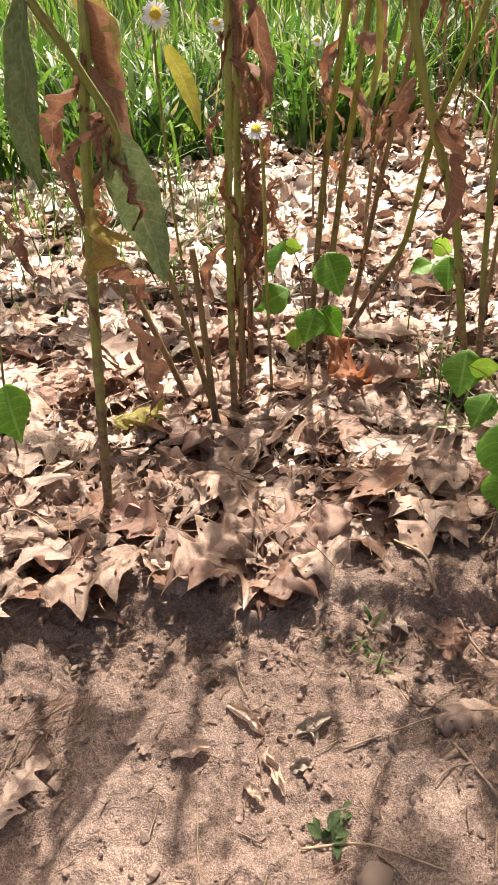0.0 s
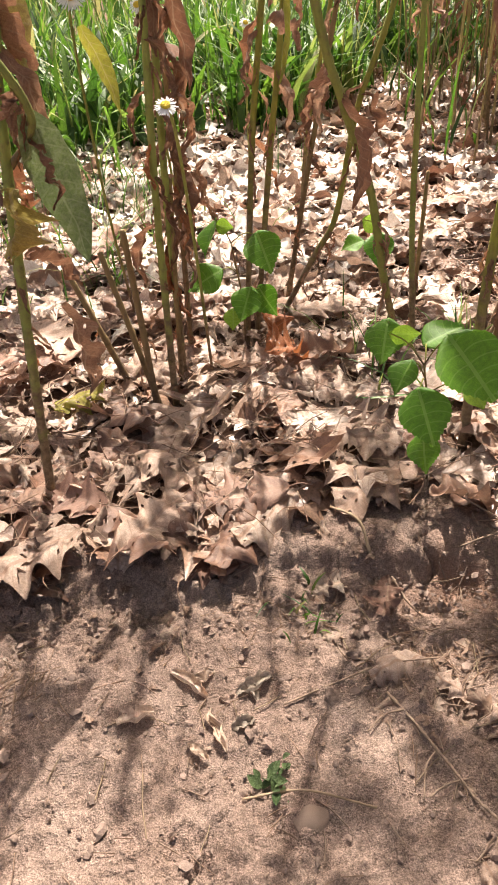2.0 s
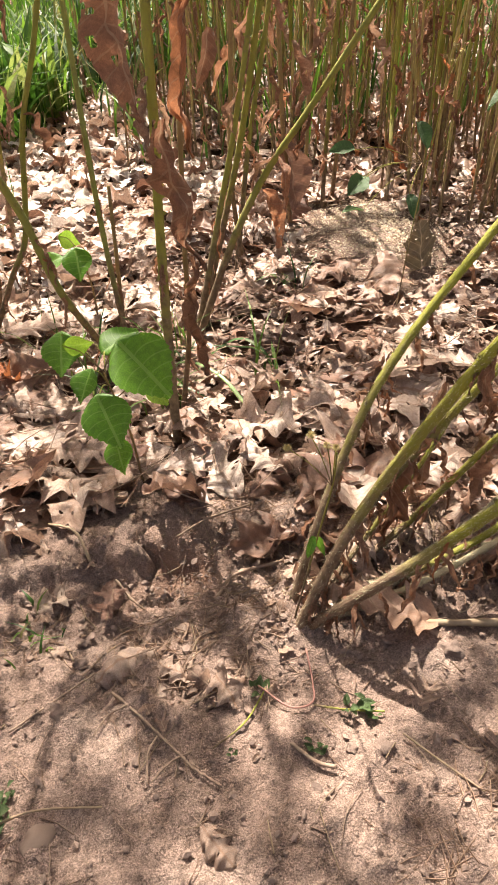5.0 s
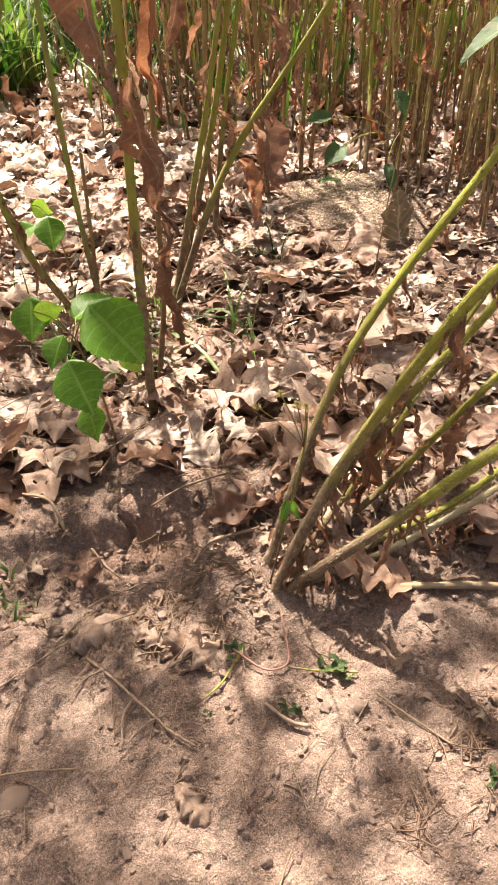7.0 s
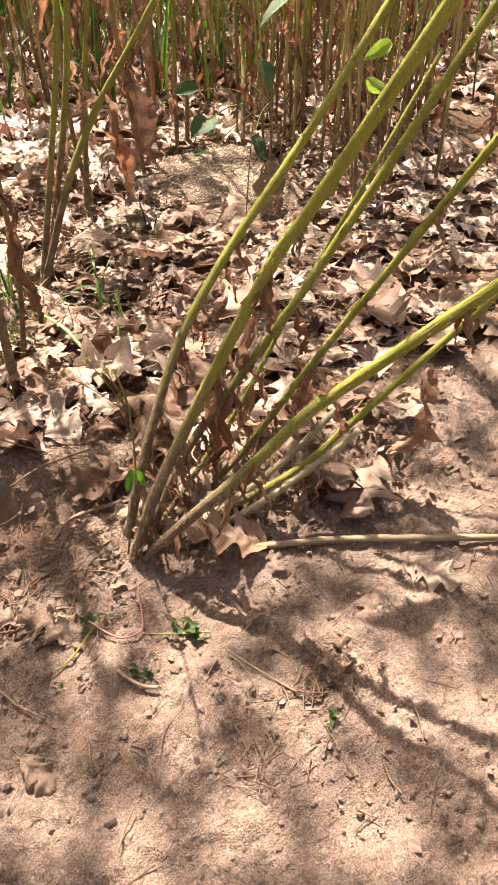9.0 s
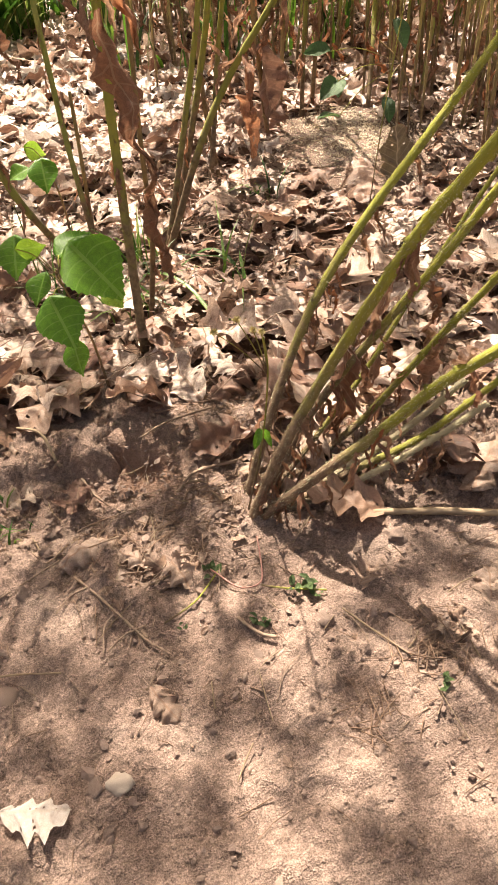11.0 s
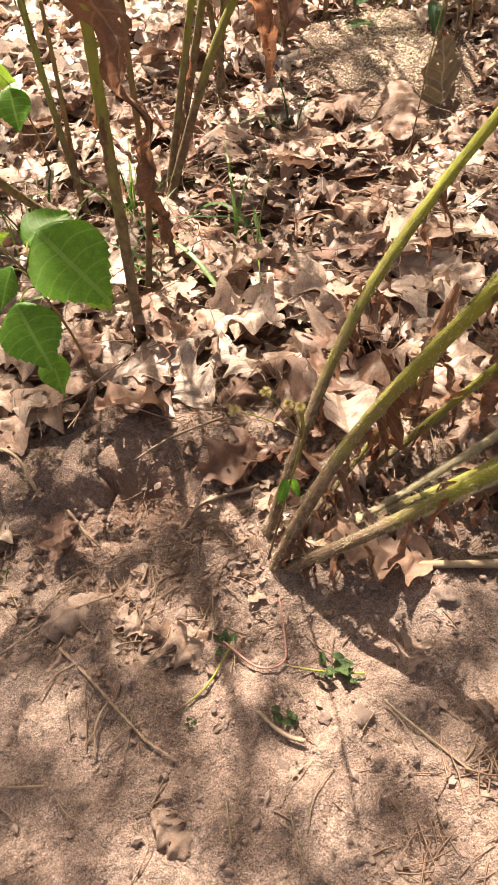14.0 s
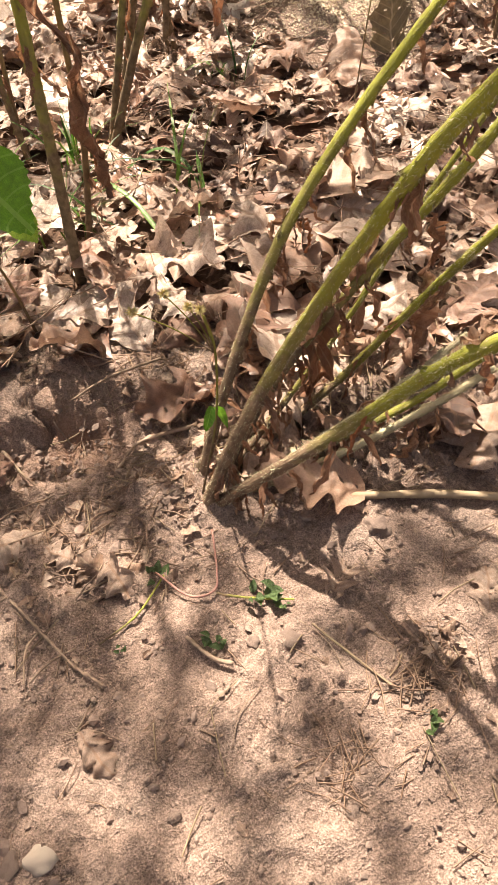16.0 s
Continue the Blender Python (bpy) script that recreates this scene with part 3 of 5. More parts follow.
hang_leaf(left_herb, (-0.17, 0.62, 0.665), (-0.198, 0.64, 0.512), 0.033, OLD_GREEN, 22, "mildewed_leaf", "large drooping dark green leaf", 0.3, 0.2, 90)
hang_leaf(left_herb, (-0.088, 0.8, 0.612), (-0.06, 0.8, 0.527), 0.022, LIME, 23, "yellow_leaf", "yellow-green leaf", 0.3, 0.15, 85)
hang_leaf(left_herb, (-0.156, 0.665, 0.489), (-0.175, 0.655, 0.415), 0.05, OCHRE, 24, "yellowed_leaf", "yellow-brown crumpled leaf", 2.0, 0.9, 60)
hang_leaf(left_herb, (-0.173, 0.7, 0.405), (-0.135, 0.75, 0.346), 0.025, RUST, 25, "withered_leaf", "", 1.4, 0.6, 30)
hang_leaf(left_herb, (-0.15, 0.71, 0.66), (-0.145, 0.70, 0.54), 0.035, RUST, 26, "withered_leaf", "", 0.9, 0.6, 90)
hang_leaf(left_herb, (-0.15, 0.70, 0.68), (-0.13, 0.70, 0.575), 0.034, OCHRE, 29, "yellowed_leaf", "", 0.8, 0.5, 90)

centre_herb, o = herb("tall_herb", (-0.06, 0.94), [
    ([(-0.059, 0.911, 0.06), (-0.042, 0.87, 0.402), (-0.028, 0.87, 0.614), (-0.005, 0.87, 1.02)], 0.0056, 0.004, STEM),
    ([(-0.047, 0.985, 0.07), (-0.034, 0.93, 0.383), (-0.020, 0.90, 0.623), (0.0, 0.857, 1.0)], 0.0056, 0.0042, STEM),
    ([(-0.037, 1.06, 0.075), (-0.022, 1.0, 0.401), (-0.018, 0.95, 0.626), (-0.012, 0.874, 0.95)], 0.005, 0.0035, BROWN_STEM),
    ([(-0.084, 0.878, 0.06), (-0.09, 0.89, 0.22), (-0.097, 0.90, 0.364)], 0.0052, 0.0045, BROWN_STEM),
    ([(-0.075, 0.88, 0.06), (-0.11, 0.91, 0.2), (-0.14, 0.93, 0.324)], 0.005, 0.004, BROWN_STEM),
    ([(-0.12, 0.93, 0.065), (-0.17, 0.95, 0.2), (-0.208, 0.97, 0.297)], 0.0052, 0.0042, BROWN_STEM),
    ([(-0.05, 0.95, 0.07), (-0.038, 0.94, 0.25), (-0.026, 0.93, 0.42)], 0.004, 0.003, BROWN_STEM),
], "clump of tall stems, some broken off, with rust-brown leaves", leaves=13, low=0.3, seed=5)
hang_leaf(centre_herb, (-0.196, 0.88, 0.27), (-0.182, 0.86, 0.128), 0.05, RUST, 31, "withered_leaf", "rust-brown leaf dotted with pale specks", 1.0, 0.4, 90)
hang_leaf(centre_herb, (0.0, 0.9, 0.64), (0.016, 0.9, 0.53), 0.026, RUST, 33, "withered_leaf", "", 0.6, 0.5, 90)
hang_leaf(centre_herb, (-0.02, 0.88, 0.66), (-0.018, 0.88, 0.57), 0.024, RUST, 34, "withered_leaf", "", 0.6, 0.5, 90)

for k, (x, y, z0, z1, w) in enumerate([(-0.012, 0.96, 0.56, 0.42, 0.022), (-0.02, 0.97, 0.46, 0.31, 0.02), (-0.016, 0.98, 0.38, 0.24, 0.016), (-0.008, 0.92, 0.62, 0.52, 0.026), (-0.028, 0.95, 0.33, 0.2, 0.014), (0.02, 1.02, 0.42, 0.33, 0.018)]):
    hang_leaf(centre_herb, (x, y, z0), (x + 0.008, y, z1), w, RUST, 140 + k, "withered_leaf", "", 1.8, 0.8, 40 + 35 * k)
hang_leaf(left_herb, (-0.235, 0.85, 0.5), (-0.225, 0.84, 0.375), 0.024, RUST, 151, "withered_leaf", "", 1.5, 0.8, 80)
hang_leaf(left_herb, (-0.30, 0.8, 0.45), (-0.285, 0.8, 0.37), 0.02, RUST, 152, "withered_leaf", "", 1.5, 0.8, 80)

middle_herb, o = herb("tall_herb", (0.08, 1.09), [
    ([(0.065, 1.077, 0.08), (0.091, 1.05, 0.423), (0.114, 1.02, 0.621), (0.153, 0.968, 1.0)], 0.0052, 0.0042, OLIVE),
    ([(0.083, 1.095, 0.08), (0.116, 1.05, 0.398), (0.137, 1.03, 0.569), (0.178, 0.99, 0.95)], 0.005, 0.004, OLIVE),
    ([(0.148, 1.21, 0.09), (0.187, 1.19, 0.338), (0.215, 1.2, 0.477), (0.285, 1.2, 0.85)], 0.005, 0.004, BROWN_STEM),
    ([(0.12, 1.13, 0.085), (0.19, 1.1, 0.23), (0.227, 1.1, 0.30), (0.257, 1.1, 0.46), (0.304, 1.1, 0.594), (0.40, 1.1, 0.92)], 0.005, 0.004, OLIVE),
    ([(0.213, 1.60, 0.11), (0.227, 1.55, 0.346), (0.251, 1.5, 0.499), (0.303, 1.40, 0.828)], 0.005, 0.004, OLIVE),
], "clump of slender olive stems with rust-brown leaves", leaves=11, low=0.33, seed=8)
hang_leaf(middle_herb, (0.119, 0.78, 0.66), (0.114, 0.75, 0.549), 0.028, LIME, 41, "yellow_leaf", "spotted yellow leaf", 0.3, 0.15, 90)
hang_leaf(middle_herb, (0.204, 1.0, 0.545), (0.199, 1.0, 0.47), 0.03, RUST, 42, "withered_leaf", "", 1.3, 0.7, 60)
hang_leaf(middle_herb, (0.11, 0.85, 0.60), (0.15, 0.86, 0.57), 0.025, RUST, 43, "withered_leaf", "", 1.5, 0.7, 20)

right_herb, o = herb("tall_herb", (0.33, 1.02), [
    ([(0.337, 1.03, 0.07), (0.25, 0.80, 0.30), (0.214, 0.74, 0.438), (0.175, 0.70, 0.537), (0.142, 0.66, 0.628), (0.08, 0.60, 0.90)], 0.0052, 0.0042, STEM),
    ([(0.363, 1.056, 0.08), (0.352, 1.08, 0.27), (0.348, 1.09, 0.443), (0.348, 1.1, 0.547), (0.345, 1.1, 0.92)], 0.005, 0.004, STEM),
    ([(0.36, 1.07, 0.08), (0.37, 1.09, 0.25), (0.375, 1.1, 0.36)], 0.004, 0.003, BROWN_STEM),
], "slender crossing green stems with a few rust-red leaves", leaves=5, low=0.42, seed=12)
hang_leaf(right_herb, (0.176, 0.63, 0.53), (0.172, 0.61, 0.462), 0.034, RUST, 45, "withered_leaf", "folded red-brown leaf", 0.5, 0.5, 90)

stout_herb, o = herb("tall_herb", (0.40, 0.86), [
    ([(0.372, 0.765, 0.055), (0.382, 0.795, 0.24), (0.388, 0.80, 0.393), (0.392, 0.79, 0.521), (0.40, 0.77, 0.95)], 0.0072, 0.0055, OLIVE),
    ([(0.487, 1.03, 0.075), (0.569, 1.04, 0.252), (0.64, 1.05, 0.362), (0.729, 1.03, 0.481), (0.93, 0.985, 0.76)], 0.0066, 0.005, OLIVE),
    ([(0.49, 1.04, 0.08), (0.562, 1.08, 0.299), (0.603, 1.08, 0.467), (0.68, 1.08, 0.85)], 0.0058, 0.004, OLIVE),
    ([(0.52, 1.10, 0.08), (0.606, 1.12, 0.35), (0.637, 1.10, 0.525), (0.69, 1.06, 0.9)], 0.006, 0.0045, OLIVE),
    ([(0.40, 0.83, 0.06), (0.425, 0.84, 0.2), (0.43, 0.84, 0.35), (0.44, 0.83, 0.6)], 0.0045, 0.003, BROWN_STEM),
], "stout yellow-green stems with long shredded brown leaves", leaves=9, low=0.32, seed=17)
hang_leaf(stout_herb, (0.318, 0.64, 0.66), (0.345, 0.64, 0.535), 0.05, RUST, 51, "withered_leaf", "broad brown leaf", 1.0, 0.45, 80)
hang_leaf(stout_herb, (0.372, 0.67, 0.53), (0.408, 0.68, 0.355), 0.05, RUST, 52, "withered_leaf", "long shredded brown leaf", 1.3, 0.5, 80)
hang_leaf(stout_herb, (0.445, 0.77, 0.64), (0.44, 0.79, 0.46), 0.022, RUST, 53, "withered_leaf", "", 0.8, 0.8, 90)
hang_leaf(stout_herb, (0.47, 0.80, 0.60), (0.45, 0.80, 0.535), 0.022, RUST, 54, "withered_leaf", "", 0.6, 0.6, 90)
hang_leaf(stout_herb, (0.43, 0.80, 0.33), (0.44, 0.80, 0.14), 0.02, RUST, 55, "withered_leaf", "", 1.4, 0.9, 90)

back_herb, o = herb("tall_herb", (0.66, 1.27), [
    ([(0.649, 1.261, 0.09), (0.699, 1.3, 0.341), (0.733, 1.3, 0.512), (0.80, 1.3, 0.86)], 0.0055, 0.004, OLIVE),
    ([(0.68, 1.29, 0.09), (0.66, 1.3, 0.3), (0.67, 1.3, 0.55), (0.66, 1.3, 0.8)], 0.005, 0.004, BROWN_STEM),
    ([(0.85, 1.42, 0.10), (0.81, 1.36, 0.288), (0.795, 1.35, 0.407), (0.78, 1.35, 0.76)], 0.0055, 0.004, BROWN_STEM),
    ([(0.88, 1.45, 0.10), (0.90, 1.45, 0.3), (0.91, 1.45, 0.8)], 0.005, 0.004, BROWN_STEM),
    ([(1.001, 1.516, 0.11), (1.006, 1.5, 0.273), (1.023, 1.5, 0.47), (1.05, 1.5, 0.82)], 0.0055, 0.004, BROWN_STEM),
    ([(0.964, 1.49, 0.11), (0.976, 1.5, 0.301), (0.988, 1.5, 0.483), (1.01, 1.5, 0.83)], 0.0055, 0.004, OLIVE),
], "dry brown and olive stems hung with rust-brown leaves", leaves=15, low=0.14, seed=19)
hang_leaf(back_herb, (0.80, 1.34, 0.34), (0.805, 1.31, 0.2), 0.075, UMBER, 161, "withered_leaf", "large dark brown dead leaf", 0.8, 0.3, 80)
hang_leaf(back_herb, (0.73, 1.3, 0.26), (0.76, 1.28, 0.12), 0.04, RUST, 162, "withered_leaf", "", 1.0, 0.6, 80)
hang_leaf(back_herb, (0.84, 1.4, 0.52), (0.84, 1.38, 0.38), 0.035, RUST, 163, "withered_leaf", "", 1.2, 0.6, 80)
hang_leaf(back_herb, (0.69, 1.3, 0.55), (0.70, 1.3, 0.42), 0.03, RUST, 164, "withered_leaf", "", 1.2, 0.6, 60)

pole_herb, o = herb("tall_herb", (1.135, 1.466), [
    ([(1.135, 1.466, 0.13), (1.18, 1.54, 0.25), (1.212, 1.6, 0.34), (1.211, 1.6, 0.474), (1.21, 1.6, 0.85)], 0.0058, 0.0045, OLIVE),
], "single straw-green stem rising from a sandy ant mound", leaves=3, low=0.4, seed=23)

leaning_herb, o = herb("leaning_herb", (0.43, 0.41), [
    ([(0.403, 0.412, 0.0), (0.462, 0.45, 0.124), (0.532, 0.487, 0.236), (0.606, 0.512, 0.315), (0.697, 0.53, 0.398), (0.773, 0.54, 0.475), (0.96, 0.565, 0.68)], 0.0056, 0.0048, LEAN_STEM),
    ([(0.4, 0.387, 0.0), (0.448, 0.394, 0.105), (0.502, 0.40, 0.192), (0.547, 0.361, 0.32), (0.575, 0.33, 0.402), (0.60, 0.31, 0.45), (0.70, 0.23, 0.66)], 0.0066, 0.0056, LEAN_STEM),
    ([(0.42, 0.41, 0.0), (0.512, 0.445, 0.112), (0.616, 0.45, 0.22), (0.665, 0.43, 0.297), (0.705, 0.42, 0.358), (0.85, 0.385, 0.58)], 0.0054, 0.0046, LEAN_STEM),
    ([(0.424, 0.383, 0.03), (0.48, 0.337, 0.122), (0.534, 0.314, 0.181), (0.57, 0.285, 0.245), (0.6, 0.262, 0.285), (0.72, 0.17, 0.43)], 0.0062, 0.0053, LEAN_STEM),
    ([(0.44, 0.39, 0.02), (0.55, 0.40, 0.04), (0.647, 0.393, 0.072), (0.716, 0.37, 0.144), (0.9, 0.31, 0.34)], 0.0048, 0.0042, LEAN_STEM),
    ([(0.45, 0.42, 0.02), (0.55, 0.455, 0.04), (0.601, 0.463, 0.065), (0.657, 0.439, 0.158), (0.688, 0.419, 0.218), (0.711, 0.4, 0.267), (0.83, 0.3, 0.52)], 0.0048, 0.0042, LEAN_STEM),
    ([(0.415, 0.405, 0.01), (0.5, 0.44, 0.055), (0.603, 0.47, 0.14), (0.69, 0.49, 0.245), (0.9, 0.52, 0.5)], 0.0036, 0.0028, LEAN_STEM),
    ([(0.43, 0.395, 0.015), (0.502, 0.405, 0.03), (0.575, 0.415, 0.042), (0.646, 0.41, 0.085), (0.703, 0.40, 0.14)], 0.0046, 0.0042, DEAD_STEM),
    ([(0.46, 0.39, 0.02), (0.56, 0.38, 0.045), (0.64, 0.365, 0.09), (0.7, 0.35, 0.14)], 0.004, 0.0036, DEAD_STEM),
], "fallen clump of thick yellow-green stems leaning over the path", "", leaves=8, low=0.03, seed=29, big=0.5, shreds=34)
r = random.Random(60)
V, F = [], []
for stem in [q for q in leaning_herb.children if q.name.startswith("stem")]:
    polys = list(stem.data.polygons)
    for poly in r.choices(polys, k=5000):
        a, b, d = (stem.data.vertices[q].co for q in poly.vertices[:3])
        c, n = a.lerp(b, r.random()).lerp(d, r.random()), poly.normal
        side = n.cross(Vector((r.gauss(0, 1), r.gauss(0, 1), r.gauss(0, 1)))).normalized() * 0.00022
        tip = c + (n + Vector((r.gauss(0, 0.4), r.gauss(0, 0.4), r.gauss(0, 0.4)))) * r.uniform(0.001, 0.0026)
        F.append((len(V), len(V) + 1, len(V) + 2))
        V += [tuple(c - side), tuple(c + side), tuple(tip)]
tagged(part("hairs", mesh_of("hairs", V, F, HAIR), leaning_herb), "short pale hairs along the stems", kind="stuff")
hang_leaf(leaning_herb, (0.56, 0.47, 0.2), (0.555, 0.465, 0.06), 0.03, RUST, 61, "withered_leaf", "", 1.6, 0.9, 60)
hang_leaf(leaning_herb, (0.66, 0.44, 0.20), (0.662, 0.44, 0.08), 0.02, RUST, 62, "withered_leaf", "", 1.8, 0.9, 30)
hang_leaf(leaning_herb, (0.62, 0.46, 0.27), (0.60, 0.47, 0.17), 0.016, RUST, 63, "withered_leaf", "", 1.4, 0.9, 80)
hang_leaf(leaning_herb, (0.575, 0.335, 0.4), (0.575, 0.34, 0.31), 0.013, RUST, 64, "withered_leaf", "", 1.2, 0.9, 80)
hang_leaf(leaning_herb, (0.75, 0.5, 0.575), (0.648, 0.5, 0.54), 0.036, BLADE, 65, "green_leaf", "fresh green leaf", 0.2, 0.2, 0)
hang_leaf(leaning_herb, (0.43, 0.40, 0.155), (0.42, 0.392, 0.133), 0.01, ASPEN, 66, "green_leaf", "small fresh green leaf", 0.3, 0.3, 40)
hang_leaf(leaning_herb, (0.434, 0.40, 0.152), (0.441, 0.392, 0.128), 0.009, ASPEN, 67, "green_leaf", "", 0.3, 0.3, 120)


hang_leaf(leaning_herb, (0.806, 0.36, 0.19), (0.757, 0.36, 0.05), 0.03, RUST, 68, "withered_leaf", "rust-red shrivelled leaf", 1.6, 0.6, 80)
hang_leaf(leaning_herb, (0.672, 0.33, 0.55), (0.646, 0.33, 0.54), 0.011, FRESH, 69, "green_leaf", "small pale green leaf", 0.3, 0.2, 60)
hang_leaf(leaning_herb, (0.655, 0.335, 0.525), (0.672, 0.325, 0.515), 0.011, FRESH, 70, "green_leaf", "", 0.3, 0.2, 120)


def stand_herb(seed, count, mats):
    """A clump for the stand behind the path, 0.9 high."""
    r = random.Random(seed)
    stems = []
    for k in range(count):
        x, y = r.uniform(-0.15, 0.15), r.uniform(-0.13, 0.13)
        lx, ly = r.uniform(-0.14, 0.16), r.uniform(-0.1, 0.1)
        h = r.uniform(0.65, 1.0)
        bow = r.uniform(-0.03, 0.03)
        stems.append(([(x, y, -0.02), (x + lx * 0.3 + bow, y + ly * 0.3 - bow, h * 0.45), (x + lx, y + ly, h)], r.uniform(0.0028, 0.0046), 0.0024, r.choice(mats)))
    root = thing("tall_herb", 0, 0, 0, "crowded straw-coloured and olive stems with withered leaves", "wild plant", "stand of withered herbs")
    for points, r0, r1, mat in stems:
        part("stem", tube("stem", points, r0, r1, mat, 6, 26, 0.06, 0.05), root)
        line = spline(points, 40)
        for n in range(8):
            q = line[r.randint(3, 39)]
            size = r.uniform(0.05, 0.11) if n < 3 else r.uniform(0.015, 0.045)
            part("withered_leaf" if n < 3 else "dry_shred", r.choice(WITHERED), root, "", Matrix.Translation(q) @ pose(0, 0, 0, r.uniform(-40, 40), r.uniform(-40, 20), r.uniform(0, 360)) @ Matrix.Scale(size, 4))
    return root


KINDS = [stand_herb(70, 9, [OLIVE, STRAW_STEM, STRAW_STEM]), stand_herb(71, 9, [OLIVE, STRAW_STEM]), stand_herb(72, 8, [BROWN_STEM, STRAW_STEM, OLIVE]), stand_herb(73, 10, [OLIVE, STRAW_STEM, STEM])]
SPOTS = [(1.22, 1.18), (1.36, 1.28), (1.5, 1.22), (1.42, 1.48), (1.62, 1.45), (1.3, 1.75), (1.55, 1.75), (1.8, 1.6), (1.95, 1.3), (1.1, 2.0), (1.75, 2.0), (1.4, 2.2), (2.0, 2.3), (0.95, 2.35), (1.65, 2.6),
         (1.2, 2.75), (2.2, 2.0), (2.4, 2.7), (1.95, 2.95), (1.5, 3.2), (2.35, 3.3), (1.05, 3.2), (0.75, 1.95), (2.8, 3.0), (1.9, 3.6), (1.3, 1.48), (1.5, 1.6), (1.22, 1.9), (1.36, 2.02), (1.62, 1.9), (0.92, 2.12), (1.05, 2.5), (1.4, 2.45), (0.82, 2.6), (1.85, 2.3), (1.25, 3.0), (0.7, 2.9)]
for k, (x, y) in enumerate(SPOTS):
    m = pose(x, y, gz(x, y), 0, 0, RND.uniform(0, 360))
    if k < len(KINDS):
        KINDS[k].matrix_basis = m
    else:
        copy_thing(KINDS[k % len(KINDS)], m)


# ---- daisies ----
def daisy(head, stalk, tilt_x, tilt_y, size=0.0105, bud=False):
    """A fleabane: a thin stalk and a head of narrow white rays round a yellow disc. stalk: points from the root up."""
    root = thing("daisy", stalk[0][0], stalk[0][1], stalk[0][2], "white fleabane daisy with a yellow centre on a thin stalk", "flower", "wild daisies")
    o = np.array(stalk[0])
    part("stalk", tube("stalk", [np.array(p) - o for p in (*stalk, head)], 0.0028, 0.0014, STEM, 6, 20, 0.03), root)
    r = random.Random(int(head[0] * 1000))
    v, f = [], []
    for k in range(44):
        a = 2 * math.pi * k / 44 + r.uniform(-0.05, 0.05)
        ln, w, dz = size * r.uniform(0.85, 1.1), size * 0.055, r.uniform(-0.12, 0.12)
        ca, sa = math.cos(a), math.sin(a)
        b = len(v)
        for s, ww in ((0.3, 0.6), (0.65, 1.0), (0.93, 0.9), (1.0, 0.3)):
            for q in (-1, 1):
                v.append((ca * ln * s - sa * w * ww * q, sa * ln * s + ca * w * ww * q, size * (0.05 + dz * s - 0.15 * s * s)))
        f += [(b + 2 * i, b + 2 * i + 1, b + 2 * i + 3, b + 2 * i + 2) for i in range(3)]
    m = Matrix.Translation(np.array(head) - o) @ pose(0, 0, 0, tilt_x, tilt_y, 0)
    part("petals", mesh_of("petals", v, f, PETAL), root, "narrow white petals", m)
    bm = bmesh.new()
    bmesh.ops.create_uvsphere(bm, u_segments=14, v_segments=8, radius=size * 0.42)
    bmesh.ops.scale(bm, vec=(1, 1, 0.5), verts=bm.verts)
    for q in bm.verts:
        q.co *= 1 + r.uniform(-0.06, 0.06)
    me = bpy.data.meshes.new("disc")
    bm.to_mesh(me)
    bm.free()
    me.materials.append(DISC)
    part("disc", me, root, "domed yellow disc", m @ pose(0, 0, size * 0.12))
    if bud:
        bm = bmesh.new()
        bmesh.ops.create_uvsphere(bm, u_segments=8, v_segments=6, radius=0.003)
        me = bpy.data.meshes.new("bud")
        bm.to_mesh(me)
        bm.free()
        me.materials.append(STEM)
        part("bud", me, root, "", Matrix.Translation(np.array(head) - o + np.array((0.014, 0.004, -0.008))))
    return root


daisy((0.008, 0.609, 0.562), [(0.001, 1.0, 0.07), (0.004, 0.86, 0.33), (0.011, 0.66, 0.52)], 35, 0, 0.0105, True)
daisy((-0.111, 0.9, 0.636), [(-0.15, 1.2, 0.09), (-0.14, 1.05, 0.35), (-0.12, 0.92, 0.59)], 60, 15, 0.0165)
daisy((-0.058, 1.1, 0.612), [(-0.05, 1.4, 0.1), (-0.05, 1.2, 0.4), (-0.055, 1.11, 0.58)], 45, -10, 0.0125)
far_daisy = daisy((0.105, 1.6, 0.544), [(0.1, 1.7, 0.12), (0.1, 1.66, 0.35), (0.104, 1.61, 0.52)], 40, 10, 0.013)
for x, y, s in [(-0.7, 2.6, 1.1), (-0.35, 2.9, 1.2), (0.2, 2.75, 1.0), (0.45, 2.6, 0.8), (-1.1, 2.5, 1.0), (-0.1, 3.3, 1.3), (-0.6, 3.6, 1.4), (0.55, 3.1, 1.0), (0.75, 2.7, 0.7), (-0.45, 0.95, 0.75), (0.9, 2.45, 0.6), (1.0, 2.9, 0.7)]:
    c = copy_thing(far_daisy, pose(x, y, gz(x, y), 0, 0, RND.uniform(0, 360)))
    c.scale = (s, s, s)


